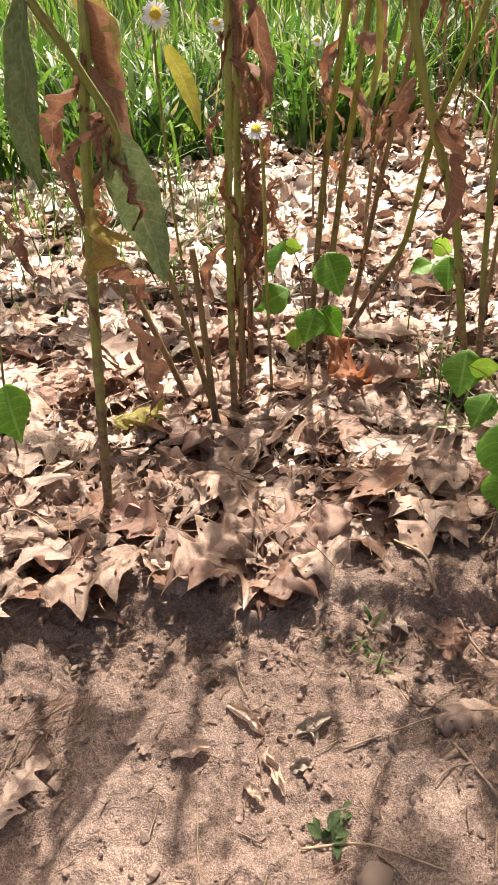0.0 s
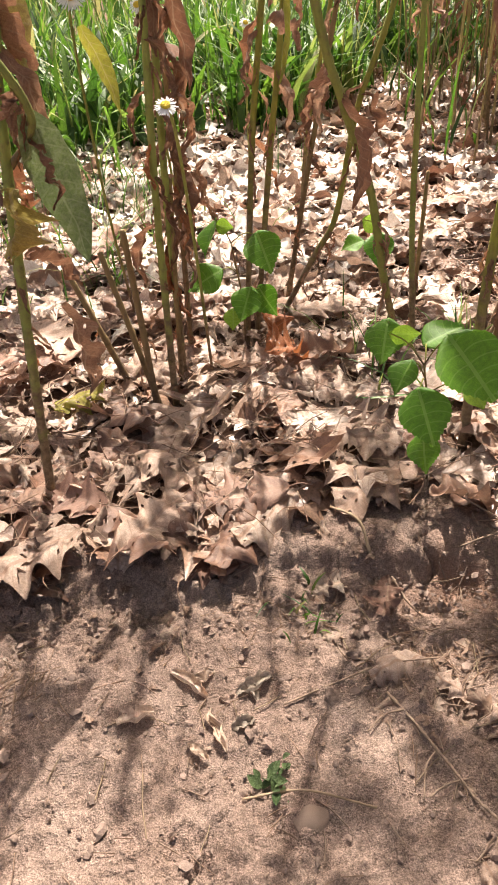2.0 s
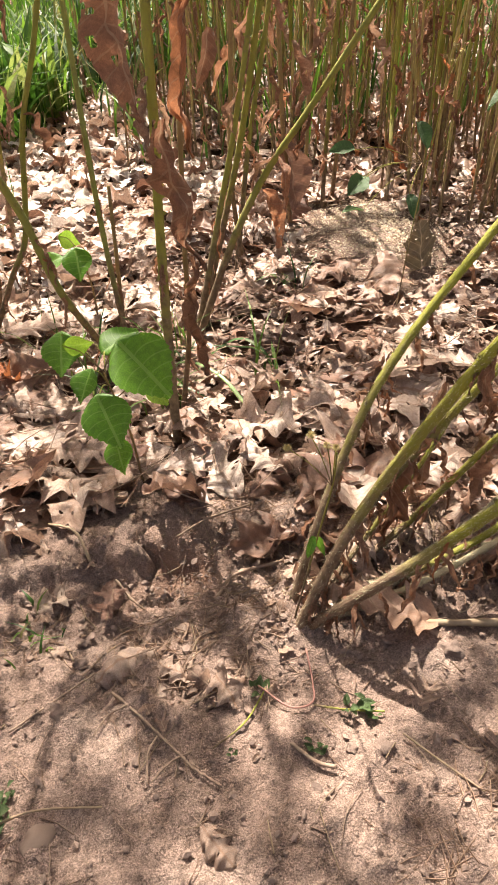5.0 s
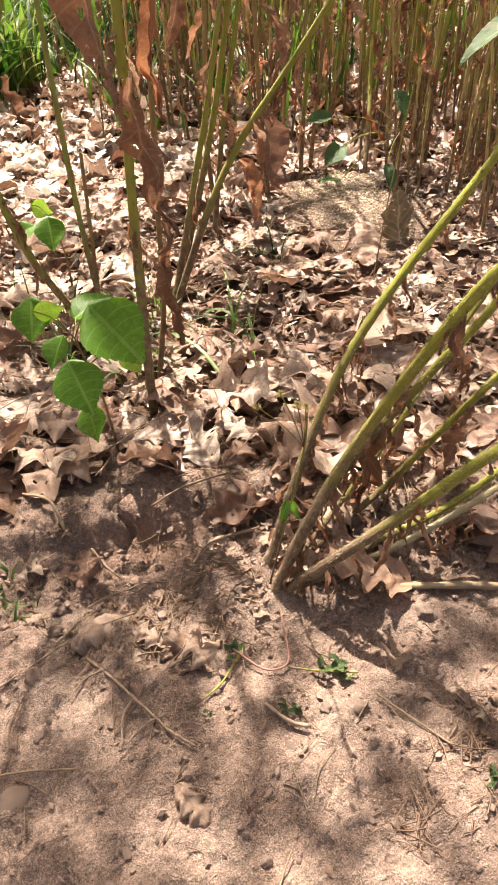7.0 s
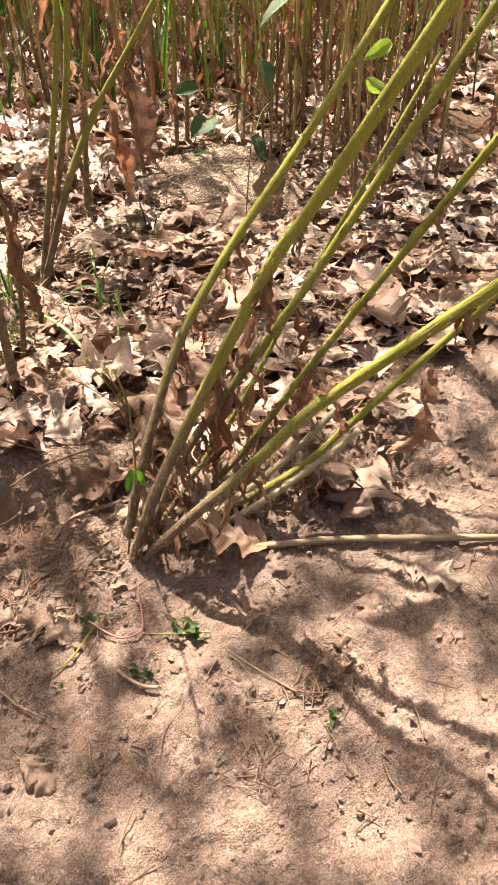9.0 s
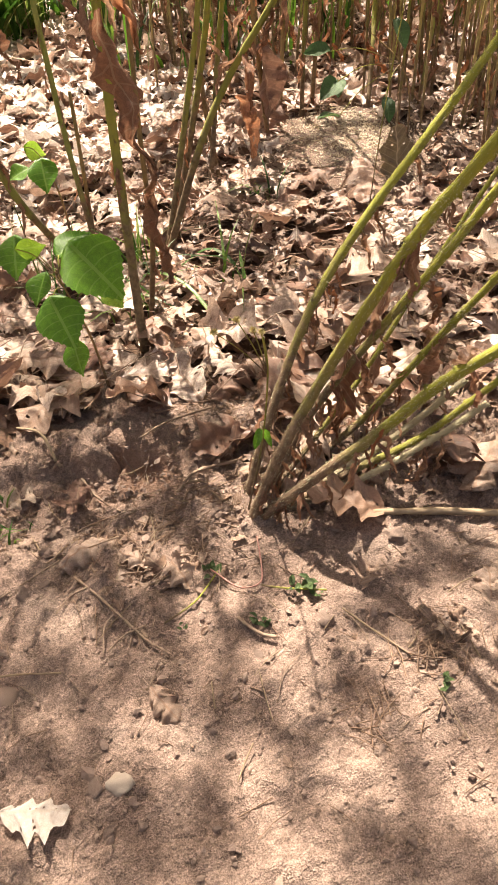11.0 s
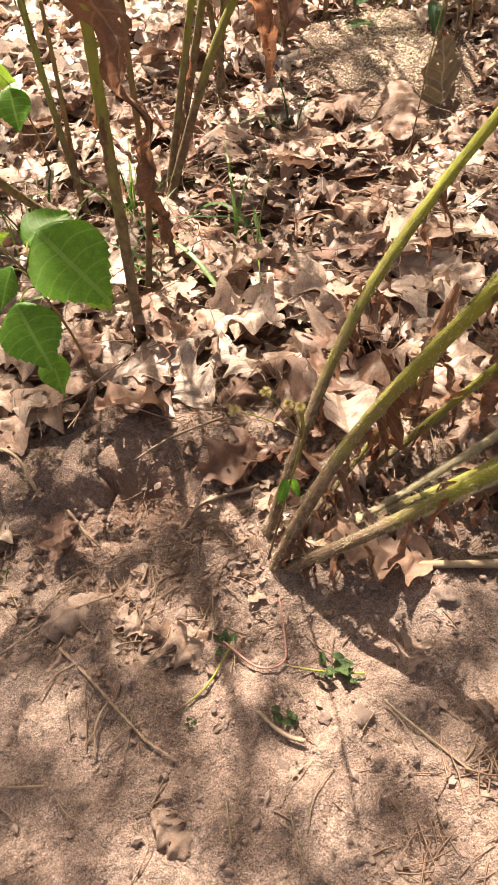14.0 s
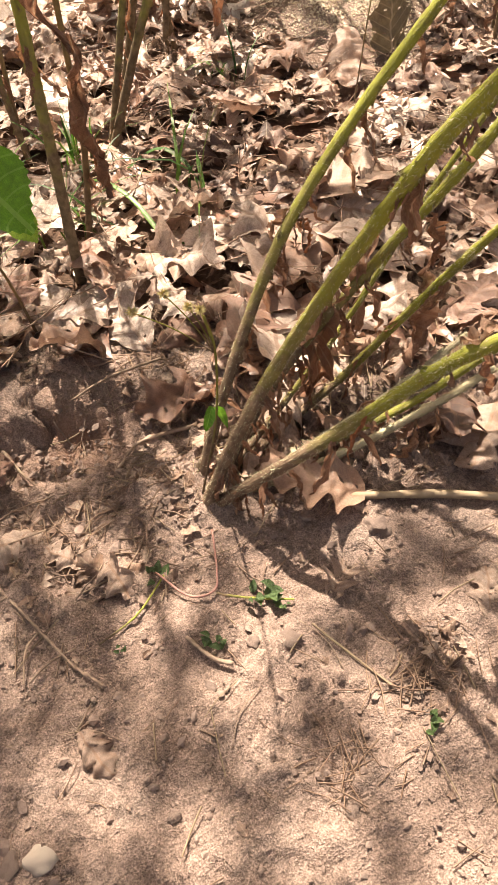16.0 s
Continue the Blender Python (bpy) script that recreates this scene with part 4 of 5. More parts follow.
# ---- aspen seedlings ----
def aspen_data(seed, n=25, cols=10):
    """A rounded toothed leaf of length 1 from its stalk at the origin along x, with a short point."""
    r = random.Random(seed)
    v, f, u = [], [], []
    cup, wave = r.uniform(0.1, 0.5), r.uniform(0.02, 0.05)
    for i in range(n):
        s = i / (n - 1)
        w = 0.46 * math.sin(math.pi * s ** 0.68) ** 0.7 * (1 - 0.4 * smooth_step(0.5, 1.0, s))
        for j in range(cols + 1):
            t = j / cols * 2 - 1
            y = t * w
            tooth = 0.035 * (j in (0, cols)) * (i % 2)
            x = s - 0.09 * math.sin(math.pi * min(1, abs(t))) * (1 - s) + tooth
            z = 0.45 * cup * abs(y) + 0.4 * cup * y * y + wave * math.sin(s * 7 + t * 2) * abs(t) - 0.12 * s * s
            v.append((x, y * (1 + tooth), z))
            u.append((s, 0.5 + y * 0.6))
    for i in range(n - 1):
        for j in range(cols):
            a = i * (cols + 1) + j
            f.append((a, a + 1, a + cols + 2, a + cols + 1))
    return v, f, u


ASPEN_MESHES = [mesh_of("leaf", *aspen_data(k)[:2], ASPEN, aspen_data(k)[2]) for k in range(4)]
LIME_ASPEN = mesh_of("leaf", *aspen_data(9)[:2], FRESH, aspen_data(9)[2])


def seedling(root_at, top, leaves, label):
    """A young aspen: a thin stem from root to top; leaves: (centre, size, degrees by which the point hangs off straight down, tilt to one side, yellow).
    The blades face up and out over the path."""
    x, y = root_at
    root = thing("aspen_seedling", x, y, gz(x, y), label, "seedling", "aspen seedlings")
    o = np.array((x, y, gz(x, y)))
    line = [np.zeros(3) - (0, 0, 0.01), (np.array(top) - o) * 0.5 + (0.006, 0, 0), np.array(top) - o]
    part("stem", tube("stem", line, 0.0022, 0.0012, BROWN_STEM, 6, 14, 0.05), root)
    pts = spline(line, 20)
    for k, (c, size, off, side, yellow) in enumerate(leaves):
        face = Vector((-0.1, -0.8, 0.75)).normalized()
        down = (Vector((0, 0, -1)) + face * face.z).normalized()
        lie = down.copy()
        lie.rotate(Matrix.Rotation(radians(off), 3, face))
        turn = Matrix((lie, face.cross(lie), face)).transposed().to_4x4() @ pose(0, 0, 0, side, 0, 0)
        centre = Vector(np.array(c) - o)
        foot = centre - turn.to_3x3() @ Vector((size * 0.5, 0, 0))
        part("leaf", LIME_ASPEN if yellow else ASPEN_MESHES[k % 4], root, "light green young leaf" if yellow else "", Matrix.Translation(foot) @ turn @ Matrix.Scale(size, 4))
        near = min(pts, key=lambda q: abs(q[2] - max(0.01, foot.z - 0.02)) + 0.2 * np.linalg.norm(q - np.array(foot)))
        part("leaf_stalk", tube("leaf_stalk", [near, (near + np.array(foot)) / 2 + (0, 0, 0.008), np.array(foot)], 0.0009, 0.0008, OLIVE, 5, 8, 0), root)
    return root


seedling((0.062, 1.06), (0.05, 1.0, 0.30), [
    ((0.099, 0.95, 0.299), 0.062, 20, 5, 0), ((0.003, 0.98, 0.25), 0.06, -60, 10, 0), ((0.016, 1.0, 0.309), 0.06, -20, 55, 0),
    ((0.066, 1.0, 0.195), 0.055, -15, 0, 0), ((0.103, 1.02, 0.189), 0.055, 30, 30, 0), ((0.043, 1.05, 0.146), 0.036, 0, 0, 1), ((0.042, 1.0, 0.326), 0.026, 80, 30, 1),
], "young aspen with round bright green leaves among the stems")
seedling((0.3, 0.69), (0.265, 0.64, 0.27), [
    ((0.31, 0.605, 0.281), 0.083, 35, 0, 0), ((0.222, 0.66, 0.292), 0.05, -10, 15, 0), ((0.296, 0.675, 0.29), 0.05, 120, -30, 0),
    ((0.255, 0.575, 0.24), 0.062, 15, 5, 0), ((0.24, 0.635, 0.258), 0.042, -30, 35, 0), ((0.261, 0.59, 0.18), 0.046, 0, 40, 0), ((0.244, 0.65, 0.305), 0.034, 85, 60, 1), ((0.325, 0.62, 0.235), 0.032, 30, 0, 1),
], "young aspen with toothed bright green leaves at the bank's edge")
seedling((0.33, 1.18), (0.31, 1.13, 0.25), [
    ((0.302, 1.1, 0.234), 0.056, 0, 5, 0), ((0.3, 1.15, 0.262), 0.036, 60, 40, 1), ((0.26, 1.13, 0.235), 0.04, -70, 20, 0),
], "small aspen seedling behind the herb stems")
seedling((-0.38, 0.80), (-0.365, 0.77, 0.24), [
    ((-0.335, 0.735, 0.207), 0.075, 20, 10, 0), ((-0.39, 0.79, 0.25), 0.05, -60, 30, 0),
], "young aspen with a pale green leaf beside the litter")


# ---- bramble behind ----
def bramble():
    root = thing("bramble", 1.1, 1.22, gz(1.1, 1.22), "arching bramble shoot with dark green leaves", "wild plant")
    o = np.array((1.1, 1.22, gz(1.1, 1.22)))
    part("stem", tube("stem", [np.array(p) - o for p in ((1.1, 1.22, 0.08), (1.12, 1.25, 0.2), (1.1, 1.27, 0.28), (1.04, 1.3, 0.34))], 0.002, 0.0012, BROWN_STEM, 6, 16), root)
    for k, (c, size, heading, pitch, roll) in enumerate([((0.894, 1.194, 0.27), 0.07, 215, -15, -40), ((1.011, 1.16, 0.225), 0.05, -90, -60, 0), ((1.08, 1.25, 0.34), 0.06, -60, -60, 20), ((0.93, 1.33, 0.31), 0.06, 170, 0, -20), ((0.97, 1.3, 0.24), 0.05, -120, -30, 0), ((0.92, 1.25, 0.2), 0.055, 190, 5, 0)]):
        v, f, u = lance_data(300 + k, 0.6, 0.3, 0.3, 12, 6, 0.35)
        turn = pose(0, 0, 0, 0, 0, heading) @ pose(0, 0, 0, roll, -pitch, 0)
        foot = Vector(np.array(c) - o) - turn.to_3x3() @ Vector((size * 0.5, 0, 0))
        part("leaf", mesh_of("leaf", v, f, BRAMBLE, u), root, "", Matrix.Translation(foot) @ turn @ pose(0, 0, 0, 0, -90, 0) @ Matrix.Scale(size, 4))
        part("leaf_stalk", tube("leaf_stalk", [np.array((1.1, 1.27, 0.28)) - o, np.array(foot) * 0.6 + (np.array((1.1, 1.27, 0.28)) - o) * 0.4 + (0, 0, 0.015), np.array(foot)], 0.001, 0.0008, OLIVE, 5, 8), root)


bramble()


# ---- fallen leaves: the ones at the bank and on the path ----
LITTER = [(-0.014, 0.849, -114, 0.16), (-0.116, 0.773, 155, 0.125), (0.139, 0.73, -80, 0.15), (0.071, 0.617, -135, 0.12), (-0.027, 0.635, -144, 0.105), (0.207, 0.678, -42, 0.09),
          (0.225, 0.885, 171, 0.135), (0.098, 0.885, -54, 0.13), (0.193, 0.996, -154, 0.14), (0.232, 0.797, -28, 0.1), (-0.263, 0.621, -123, 0.11), (-0.308, 0.64, -131, 0.09)]
BANK = [(0.018, 0.733, -117, 0.1), (-0.29, 0.75, -114, 0.1), (-0.319, 0.836, -151, 0.11), (-0.088, 0.591, -103, 0.06), (0.399, 0.671, 104, 0.13), (0.327, 0.622, 171, 0.1), (0.537, 0.817, -167, 0.115),
        (0.733, 0.865, -167, 0.115), (0.697, 1.005, -163, 0.14), (0.86, 0.9, 60, 0.13), (0.541, 0.468, -139, 0.11), (0.694, 0.388, -115, 0.125), (0.72, 0.353, -140, 0.13)]
BANK_B = [(0.802, 0.513, 26, 0.1), (0.5, 0.715, -36, 0.135), (0.596, 0.635, 177, 0.12), (0.678, 0.531, -2, 0.095), (0.509, 0.356, 161, 0.12), (0.24, 0.67, -60, 0.1), (0.47, 0.62, 30, 0.09), (0.62, 0.72, 120, 0.12), (0.78, 0.7, -40, 0.13)]
PATH_LEAVES = [(-0.247, 0.336, 65, 0.085, 5), (0.207, 0.42, -158, 0.08, 6), (0.256, 0.388, 144, 0.05, 7), (0.303, 0.342, -76, 0.06, 8)]
CURLED = [((-0.045, 0.431), (-0.004, 0.398), 0.018, CREAM, 1.7, "long rolled tan leaf on bare soil"), ((0.0, 0.383), (0.017, 0.335), 0.016, CREAM, 1.5, "long rolled tan leaf on bare soil"),
          ((-0.098, 0.37), (-0.06, 0.383), 0.02, CREAM, 1.6, "small folded dry leaf on bare soil"), ((0.028, 0.398), (0.066, 0.421), 0.02, GREY, 2.2, "grey crumbling dead leaf on soil"),
          ((0.022, 0.36), (0.045, 0.371), 0.016, GREY, 2.2, "grey crumbling dead leaf on soil"), ((-0.024, 0.345), (-0.002, 0.329), 0.012, CREAM, 1.6, "curled dry leaf scrap on soil"),
          ((-0.02, 0.415), (0.004, 0.428), 0.014, CREAM, 1.8, "curled dry leaf scrap on soil"), ((0.05, 0.39), (0.038, 0.412), 0.014, GREY, 2.2, "grey crumbling dead leaf on soil")]
for k, (x, y, heading, length) in enumerate(LITTER + BANK + BANK_B):
    lay_leaf(x, y, heading, length * 1.08, (3, 9, 1, 11, 5, 2, 10, 12, 4)[k % 9], TAN if k % 3 == 0 else OAK, 0.022 + 0.006 * (k % 3), 4 + 9 * (k % 3), RND.uniform(-18, 18))
for x, y, heading, length, shape in PATH_LEAVES:
    lay_leaf(x, y, heading, length * 1.1, (4, 12, 5, 13)[shape % 4], TAN, 0.012, 8, RND.uniform(-25, 25), "curled dry oak leaf lying on bare soil")
lay_leaf(0.425, 0.535, -160, 0.125, 4, OAK, 0.02, 14, -22, "broad brown oak leaf tilted beside the leaning stems")
lay_leaf(0.213, 0.513, -107, 0.08, CRISP, UMBER, 0.012, 10, 20, "dark folded dead leaf on bare soil")
lay_leaf(0.247, 0.19, -65, 0.06, 5, TAN, 0.01, -14, 18, "small brown curled leaf scrap on soil")
lay_leaf(-0.003, 0.564, -173, 0.08, 10, UMBER, 0.008, 0, 0, "flat dark dead leaf at the bank's foot")


def curled_blade(p, q, width, mat, seed, crumple):
    """A dead leaf lying from p to q, its sides rolled upwards."""
    r = random.Random(seed)
    along = Vector((q[0] - p[0], q[1] - p[1], 0))
    side = Vector((-along.y, along.x, 0)).normalized()
    turn_in, lean = r.uniform(1.5, 2.3), r.uniform(-0.6, 0.6)
    v, f, u, n, cols = [], [], [], 18, 8
    for i in range(n):
        t = i / (n - 1)
        w = 0.72 * width * (math.sin(math.pi * (0.06 + 0.9 * t)) ** 0.6) * (1 + 0.3 * noise.noise(Vector((t * 6, seed, 0))))
        for j in range(cols + 1):
            c = j / cols * 2 - 1
            e = 1 + 0.3 * abs(c) * noise.noise(Vector((t * 14, seed, c)))
            a = c * turn_in * (1 + 0.5 * noise.noise(Vector((t * 3, seed, 5)))) + lean
            out = w * e * (math.sin(a) - math.sin(lean)) / turn_in
            up = w * e * (math.cos(lean) - math.cos(a)) / turn_in
            lump = 0.0025 * crumple * noise.noise(Vector((t * 5, c * 2, seed + 3)))
            flat = along * t + side * (out + 0.006 * noise.noise(Vector((t * 3, seed, 9))))
            v.append((flat.x, flat.y, gz(p[0] + flat.x, p[1] + flat.y) - gz(*p) + 0.004 + max(-0.002, up) + lump + 0.006 * t * (1 - t)))
            u.append((t, 0.5 + 0.3 * c))
    for i in range(n - 1):
        for j in range(cols):
            a = i * (cols + 1) + j
            f.append((a, a + 1, a + cols + 2, a + cols + 1))
    return mesh_of("blade", v, f, mat, u)


for k, (p, q, width, mat, crumple, label) in enumerate(CURLED):
    leaf = thing("curled_leaf", p[0], p[1], gz(*p), label, "leaf", "curled leaves on the path")
    part("blade", curled_blade(p, q, width, mat, 230 + k, crumple), leaf)
lay_leaf(0.148, 0.539, 7, 0.06, 4, CREAM, 0.01, 4, 8, "pale yellow-brown torn leaf at the bank's foot")
lay_leaf(0.116, 0.14, -20, 0.068, FLAT, PALE, 0.009, 2, 0, "bleached pale lobed oak leaf lying flat on soil")
lay_leaf(0.132, 0.97, 200, 0.1, 6, RUST, 0.05, 35, 20, "rust-red crumpled oak leaf among the stems")
lay_leaf(0.112, 1.04, 80, 0.12, 4, EMBER, 0.05, 55, 30, "upright rust-brown oak leaf among the stems")
lay_leaf(1.02, 1.12, 100, 0.14, BROAD, DULL, 0.045, 78, 8, "upright dull olive-grey dead leaf")
lay_leaf(-0.205, 0.9, 15, 0.105, 9, LIME, 0.035, 12, 15, "pale yellow-green lobed leaf in the litter")
lay_leaf(0.621, 0.197, 60, 0.06, 2, TAN, 0.006, 3, 5, "flat tan oak leaf pressed on the soil")
lay_leaf(0.711, 0.204, -70, 0.08, 12, CREAM, 0.012, 8, 15, "pale curled oak leaf on the soil")
lay_leaf(0.5, 0.262, 40, 0.05, 3, TAN, 0.004, 0, 0, "flat dusty leaf scrap on the soil")
lay_leaf(0.85, 1.43, 10, 0.12, 8, UMBER, 0.04, 40, 60, "large dark dead leaf leaning on stems")

# ---- fallen leaves: the litter ----
placed = 0
while placed < 230:
    x, y = RND.uniform(-0.75, 1.3), 0.54 + 1.05 * RND.random() ** 1.25
    d = y - float(bank_line(x))
    if d < 0.015 + (0.065 if 0.06 < x < 0.4 else 0) or math.hypot((x - 1.0) / 0.17, (y - 1.28) / 0.23) < 1 or math.hypot((x - 0.455) / 0.085, (y - 0.6) / 0.045) < 1:
        continue
    lay_leaf(x, y, RND.uniform(0, 360), RND.uniform(0.07, 0.17), RND.choice(FLATTEST), OAK, RND.uniform(0.018, 0.042), RND.uniform(-12, 12), RND.uniform(-20, 20))
    placed += 1


def leaf_carpet(name, count, region, low, high, label, keep, n=18, cols=6, lift=0.02, mat=OAK, curl=0.6, tilt=30):
    """Leaves too many to tell apart, joined."""
    small = [oak_leaf_data(400 + k, curl + 0.13 * (k % 4), n, cols) for k in range(8)]
    V, F, U, base = [], [], [], 0
    made = 0
    while made < count:
        x, y = RND.uniform(region[0], region[1]), RND.uniform(region[2], region[3])
        if not keep(x, y):
            continue
        v, f, u = small[made % 8]
        size = RND.uniform(low, high)
        m = np.array(pose(x, y, gz(x, y) + RND.uniform(0, lift), 0, 0, RND.uniform(0, 360)) @ pose(0, 0, 0, RND.uniform(-tilt, tilt), RND.uniform(-tilt, tilt), 0))
        V.append((np.array(v) * size) @ m[:3, :3].T + m[:3, 3])
        F += [tuple(q + base for q in g) for g in f]
        U += u
        base += len(v)
        made += 1
    tagged(new(name, mesh_of(name, np.concatenate(V).tolist(), F, mat, U)), label, "leaf litter", kind="stuff")


in_hollow = lambda x, y: math.hypot((x - 0.29) / 0.1, (y - 0.535) / 0.06)
off_mound = lambda x, y: y - float(bank_line(x)) > (0.075 if 0.06 < x < 0.4 else 0.02) and math.hypot((x - 1.0) / 0.17, (y - 1.28) / 0.23) > 1 and math.hypot((x - 0.455) / 0.085, (y - 0.6) / 0.045) > 1
fading = lambda x, y: math.hypot((x - 0.5) / 2.6, (y - 1.9) / 2.2) + 0.22 * lumps(x, y, 5, 41) < RND.uniform(0.5, 1.1)
leaf_carpet("leaf_litter", 1700, (-0.95, 1.65, 0.55, 1.7), 0.04, 0.14, "layer of dry brown oak leaves and scraps", lambda x, y: off_mound(x, y) and fading(x, y), curl=0.35, tilt=20)
leaf_carpet("leaf_scraps", 2600, (-0.7, 1.3, 0.58, 1.5), 0.012, 0.04, "torn dark scraps among the fallen leaves", off_mound, 9, 4, 0.045, SCRAP)
leaf_carpet("leaf_scraps", 110, (0.42, 0.95, 0.36, 0.62), 0.02, 0.075, "torn brown leaves under the leaning stems", lambda x, y: math.hypot((x - 0.62) / 0.27, (y - 0.47) / 0.1) < 1, 14, 4, 0.02)
leaf_carpet("leaf_litter", 4600, (-2.6, 3.8, 1.4, 4.4), 0.06, 0.13, "sunlit carpet of dry oak leaves", lambda x, y: y > 1.6 and fading(x, y), 14, 4)
# whitish leaves mixed in: the sunlit patch's brightness put into leaf colour
leaf_carpet("leaf_litter", 800, (-1.3, 0.9, 1.1, 2.5), 0.05, 0.12, "pale oak leaves standing in for sun glare on the litter", lambda x, y: math.hypot((x + 0.1) / 1.0, (y - 1.75) / 0.7) + 0.3 * lumps(x, y, 9, 44) < RND.uniform(0.5, 1.05), 14, 4, 0.03, PALE)
leaf_carpet("leaf_litter", 2200, (-4.2, 4.8, 0.5, 4.5), 0.06, 0.13, "scattered dry oak leaves beside the path", lambda x, y: y - float(bank_line(x)) > 0.03 and not -0.9 < x < 1.6 and RND.random() > 0.25 * abs(x - 0.4) - 0.2, 12, 4)
leaf_carpet("leaf_scraps", 26, (0.47, 0.6, 0.1, 0.22), 0.008, 0.026, "small heap of leaf bits on the path", lambda x, y: math.hypot((x - 0.53) / 0.05, (y - 0.155) / 0.04) < 1, 12, 4, 0.008, SCRAP)
leaf_carpet("leaf_scraps", 14, (0.26, 0.5, 0.27, 0.5), 0.014, 0.05, "torn brown leaf bits round the leaning stems", lambda x, y: math.hypot((x - 0.37) / 0.13, (y - 0.37) / 0.1) < RND.random(), 12, 4, 0.006, SCRAP)
leaf_carpet("leaf_scraps", 30, (0.1, 0.5, 0.3, 0.54), 0.012, 0.034, "broken leaf bits strewn below the bank", lambda x, y: math.hypot((x - 0.3) / 0.19, (y - 0.41) / 0.1) < RND.uniform(0.4, 1) and in_hollow(x, y) > 1, 12, 4, 0.006, SCRAP)
leaf_carpet("leaf_scraps", 260, (-0.45, 0.85, 0.0, 0.52), 0.004, 0.014, "tiny leaf crumbs on the path", lambda x, y: RND.random() < 0.25 + y, 7, 4, 0.003, SCRAP)
leaf_carpet("leaf_scraps", 420, (-0.5, 1.1, 0.3, 0.66), 0.01, 0.03, "small torn leaf scraps on the soil", lambda x, y: RND.uniform(-0.2, -0.02) < y - float(bank_line(x)) < 0.1 and in_hollow(x, y) > 1, 12, 4, 0.01, SCRAP)


# ---- grass ----
def blades(name, spots, length, width, mat, label, kind="stuff", bend=0.6, category="grass"):
    """Grass: tapering bent ribbons, joined."""
    V, F, U = [], [], []
    for x, y in spots:
        ln, w = RND.uniform(*length), RND.uniform(*width)
        a, lean = RND.uniform(0, 6.283), RND.uniform(0.1, bend)
        ca, sa = math.cos(a), math.sin(a)
        z0, b = gz(x, y) - 0.005, len(V)
        tw = RND.uniform(-0.8, 0.8)
        for i, ww in enumerate((0.55, 1.0, 0.9, 0.6, 0.05)):
            s = i / 4
            out, up = ln * lean * s * s, ln * (s - 0.35 * lean * s * s * s)
            px, py = -math.sin(a + tw * s), math.cos(a + tw * s)
            for q in (-1, 1):
                V.append((x + ca * out + px * q * w * ww * 0.5, y + sa * out + py * q * w * ww * 0.5, z0 + up))
                U.append((s, 0.5 + 0.3 * q))
        F += [(b + 2 * i, b + 2 * i + 1, b + 2 * i + 3, b + 2 * i + 2) for i in range(4)]
    return tagged(new(name, mesh_of(name, V, F, mat, U)), label, category, kind=kind)


def meadow(count, x0, x1, y0, y1, edge):
    out = []
    while len(out) < count:
        x, y = RND.uniform(x0, x1), y0 + (y1 - y0) * RND.random() ** 1.4
        if edge(x, y) and lumps(x, y, 6, 21) > RND.uniform(-0.3, 0.1):
            out.append((x, y))
    return out


grass_edge = lambda x, y: y > 2.15 + 0.25 * math.sin(3 * x) + 1.2 * max(0, x - 0.3) and x > -2.2 - 1.6 * RND.random() + 0.5 * lumps(x, y, 3, 45) and y < 3.6 + 2 * RND.random()
blades("meadow_grass", meadow(5600, -4.2, 1.6, 2.0, 5.6, grass_edge), (0.1, 0.42), (0.004, 0.011), GRASS, "tall bright green grass in the sun", bend=1.3)
blades("meadow_leaves", meadow(3000, -3.4, 1.5, 2.1, 4.6, grass_edge), (0.1, 0.36), (0.018, 0.042), GRASS, "broad green herb leaves among the grass", bend=1.1, category="herbs")
blades("far_grass", [(RND.uniform(-9, 9), RND.uniform(4.5, 13)) for k in range(6000)], (0.3, 0.7), (0.015, 0.03), GRASS, "green grass in the distance", bend=0.7)
blades("far_grass", [(RND.uniform(-9, 9), RND.uniform(-8, -1.6) - 0.2 * RND.random()) for k in range(4500)], (0.15, 0.5), (0.01, 0.025), GRASS, "green grass on the other side of the path", bend=0.8)
rough_ground = lambda x, y: math.hypot((x - 0.5) / 2.3, (y - 1.6) / 1.5) + 0.3 * lumps(x, y, 4, 43) > RND.uniform(0.9, 1.3) and y > 0.62
blades("rough_grass", meadow(6500, -7.0, 7.5, 0.6, 7.0, rough_ground), (0.08, 0.4), (0.006, 0.016), GRASS, "rough green grass beside the path", bend=0.9)
blades("undergrowth", [(RND.uniform(0.6, 2.8), RND.uniform(1.9, 3.6)) for k in range(500)], (0.1, 0.4), (0.006, 0.016), GRASS, "dark green grass in the shade of the herbs", bend=0.9)
blades("low_grass", [(RND.gauss(-0.45, 0.22), RND.gauss(1.75, 0.2)) for k in range(420)], (0.06, 0.2), (0.002, 0.0045), GRASS, "thin pale grass tuft in the litter", bend=1.4)


def tuft(x, y, n, length, width, spread):
    root = thing("grass_tuft", x, y, gz(x, y), "small tuft of green grass in the litter", "grass", "grass tufts")
    for k in range(n):
        bx, by = RND.gauss(x, spread), RND.gauss(y, spread)
        blade = blades("blade", [(bx, by)], length, width, GRASS, "", kind="part", bend=1.5, category="")
        del blade["kind"]
        blade.parent = root
        blade.matrix_basis = Matrix.Translation((-x, -y, -gz(x, y)))


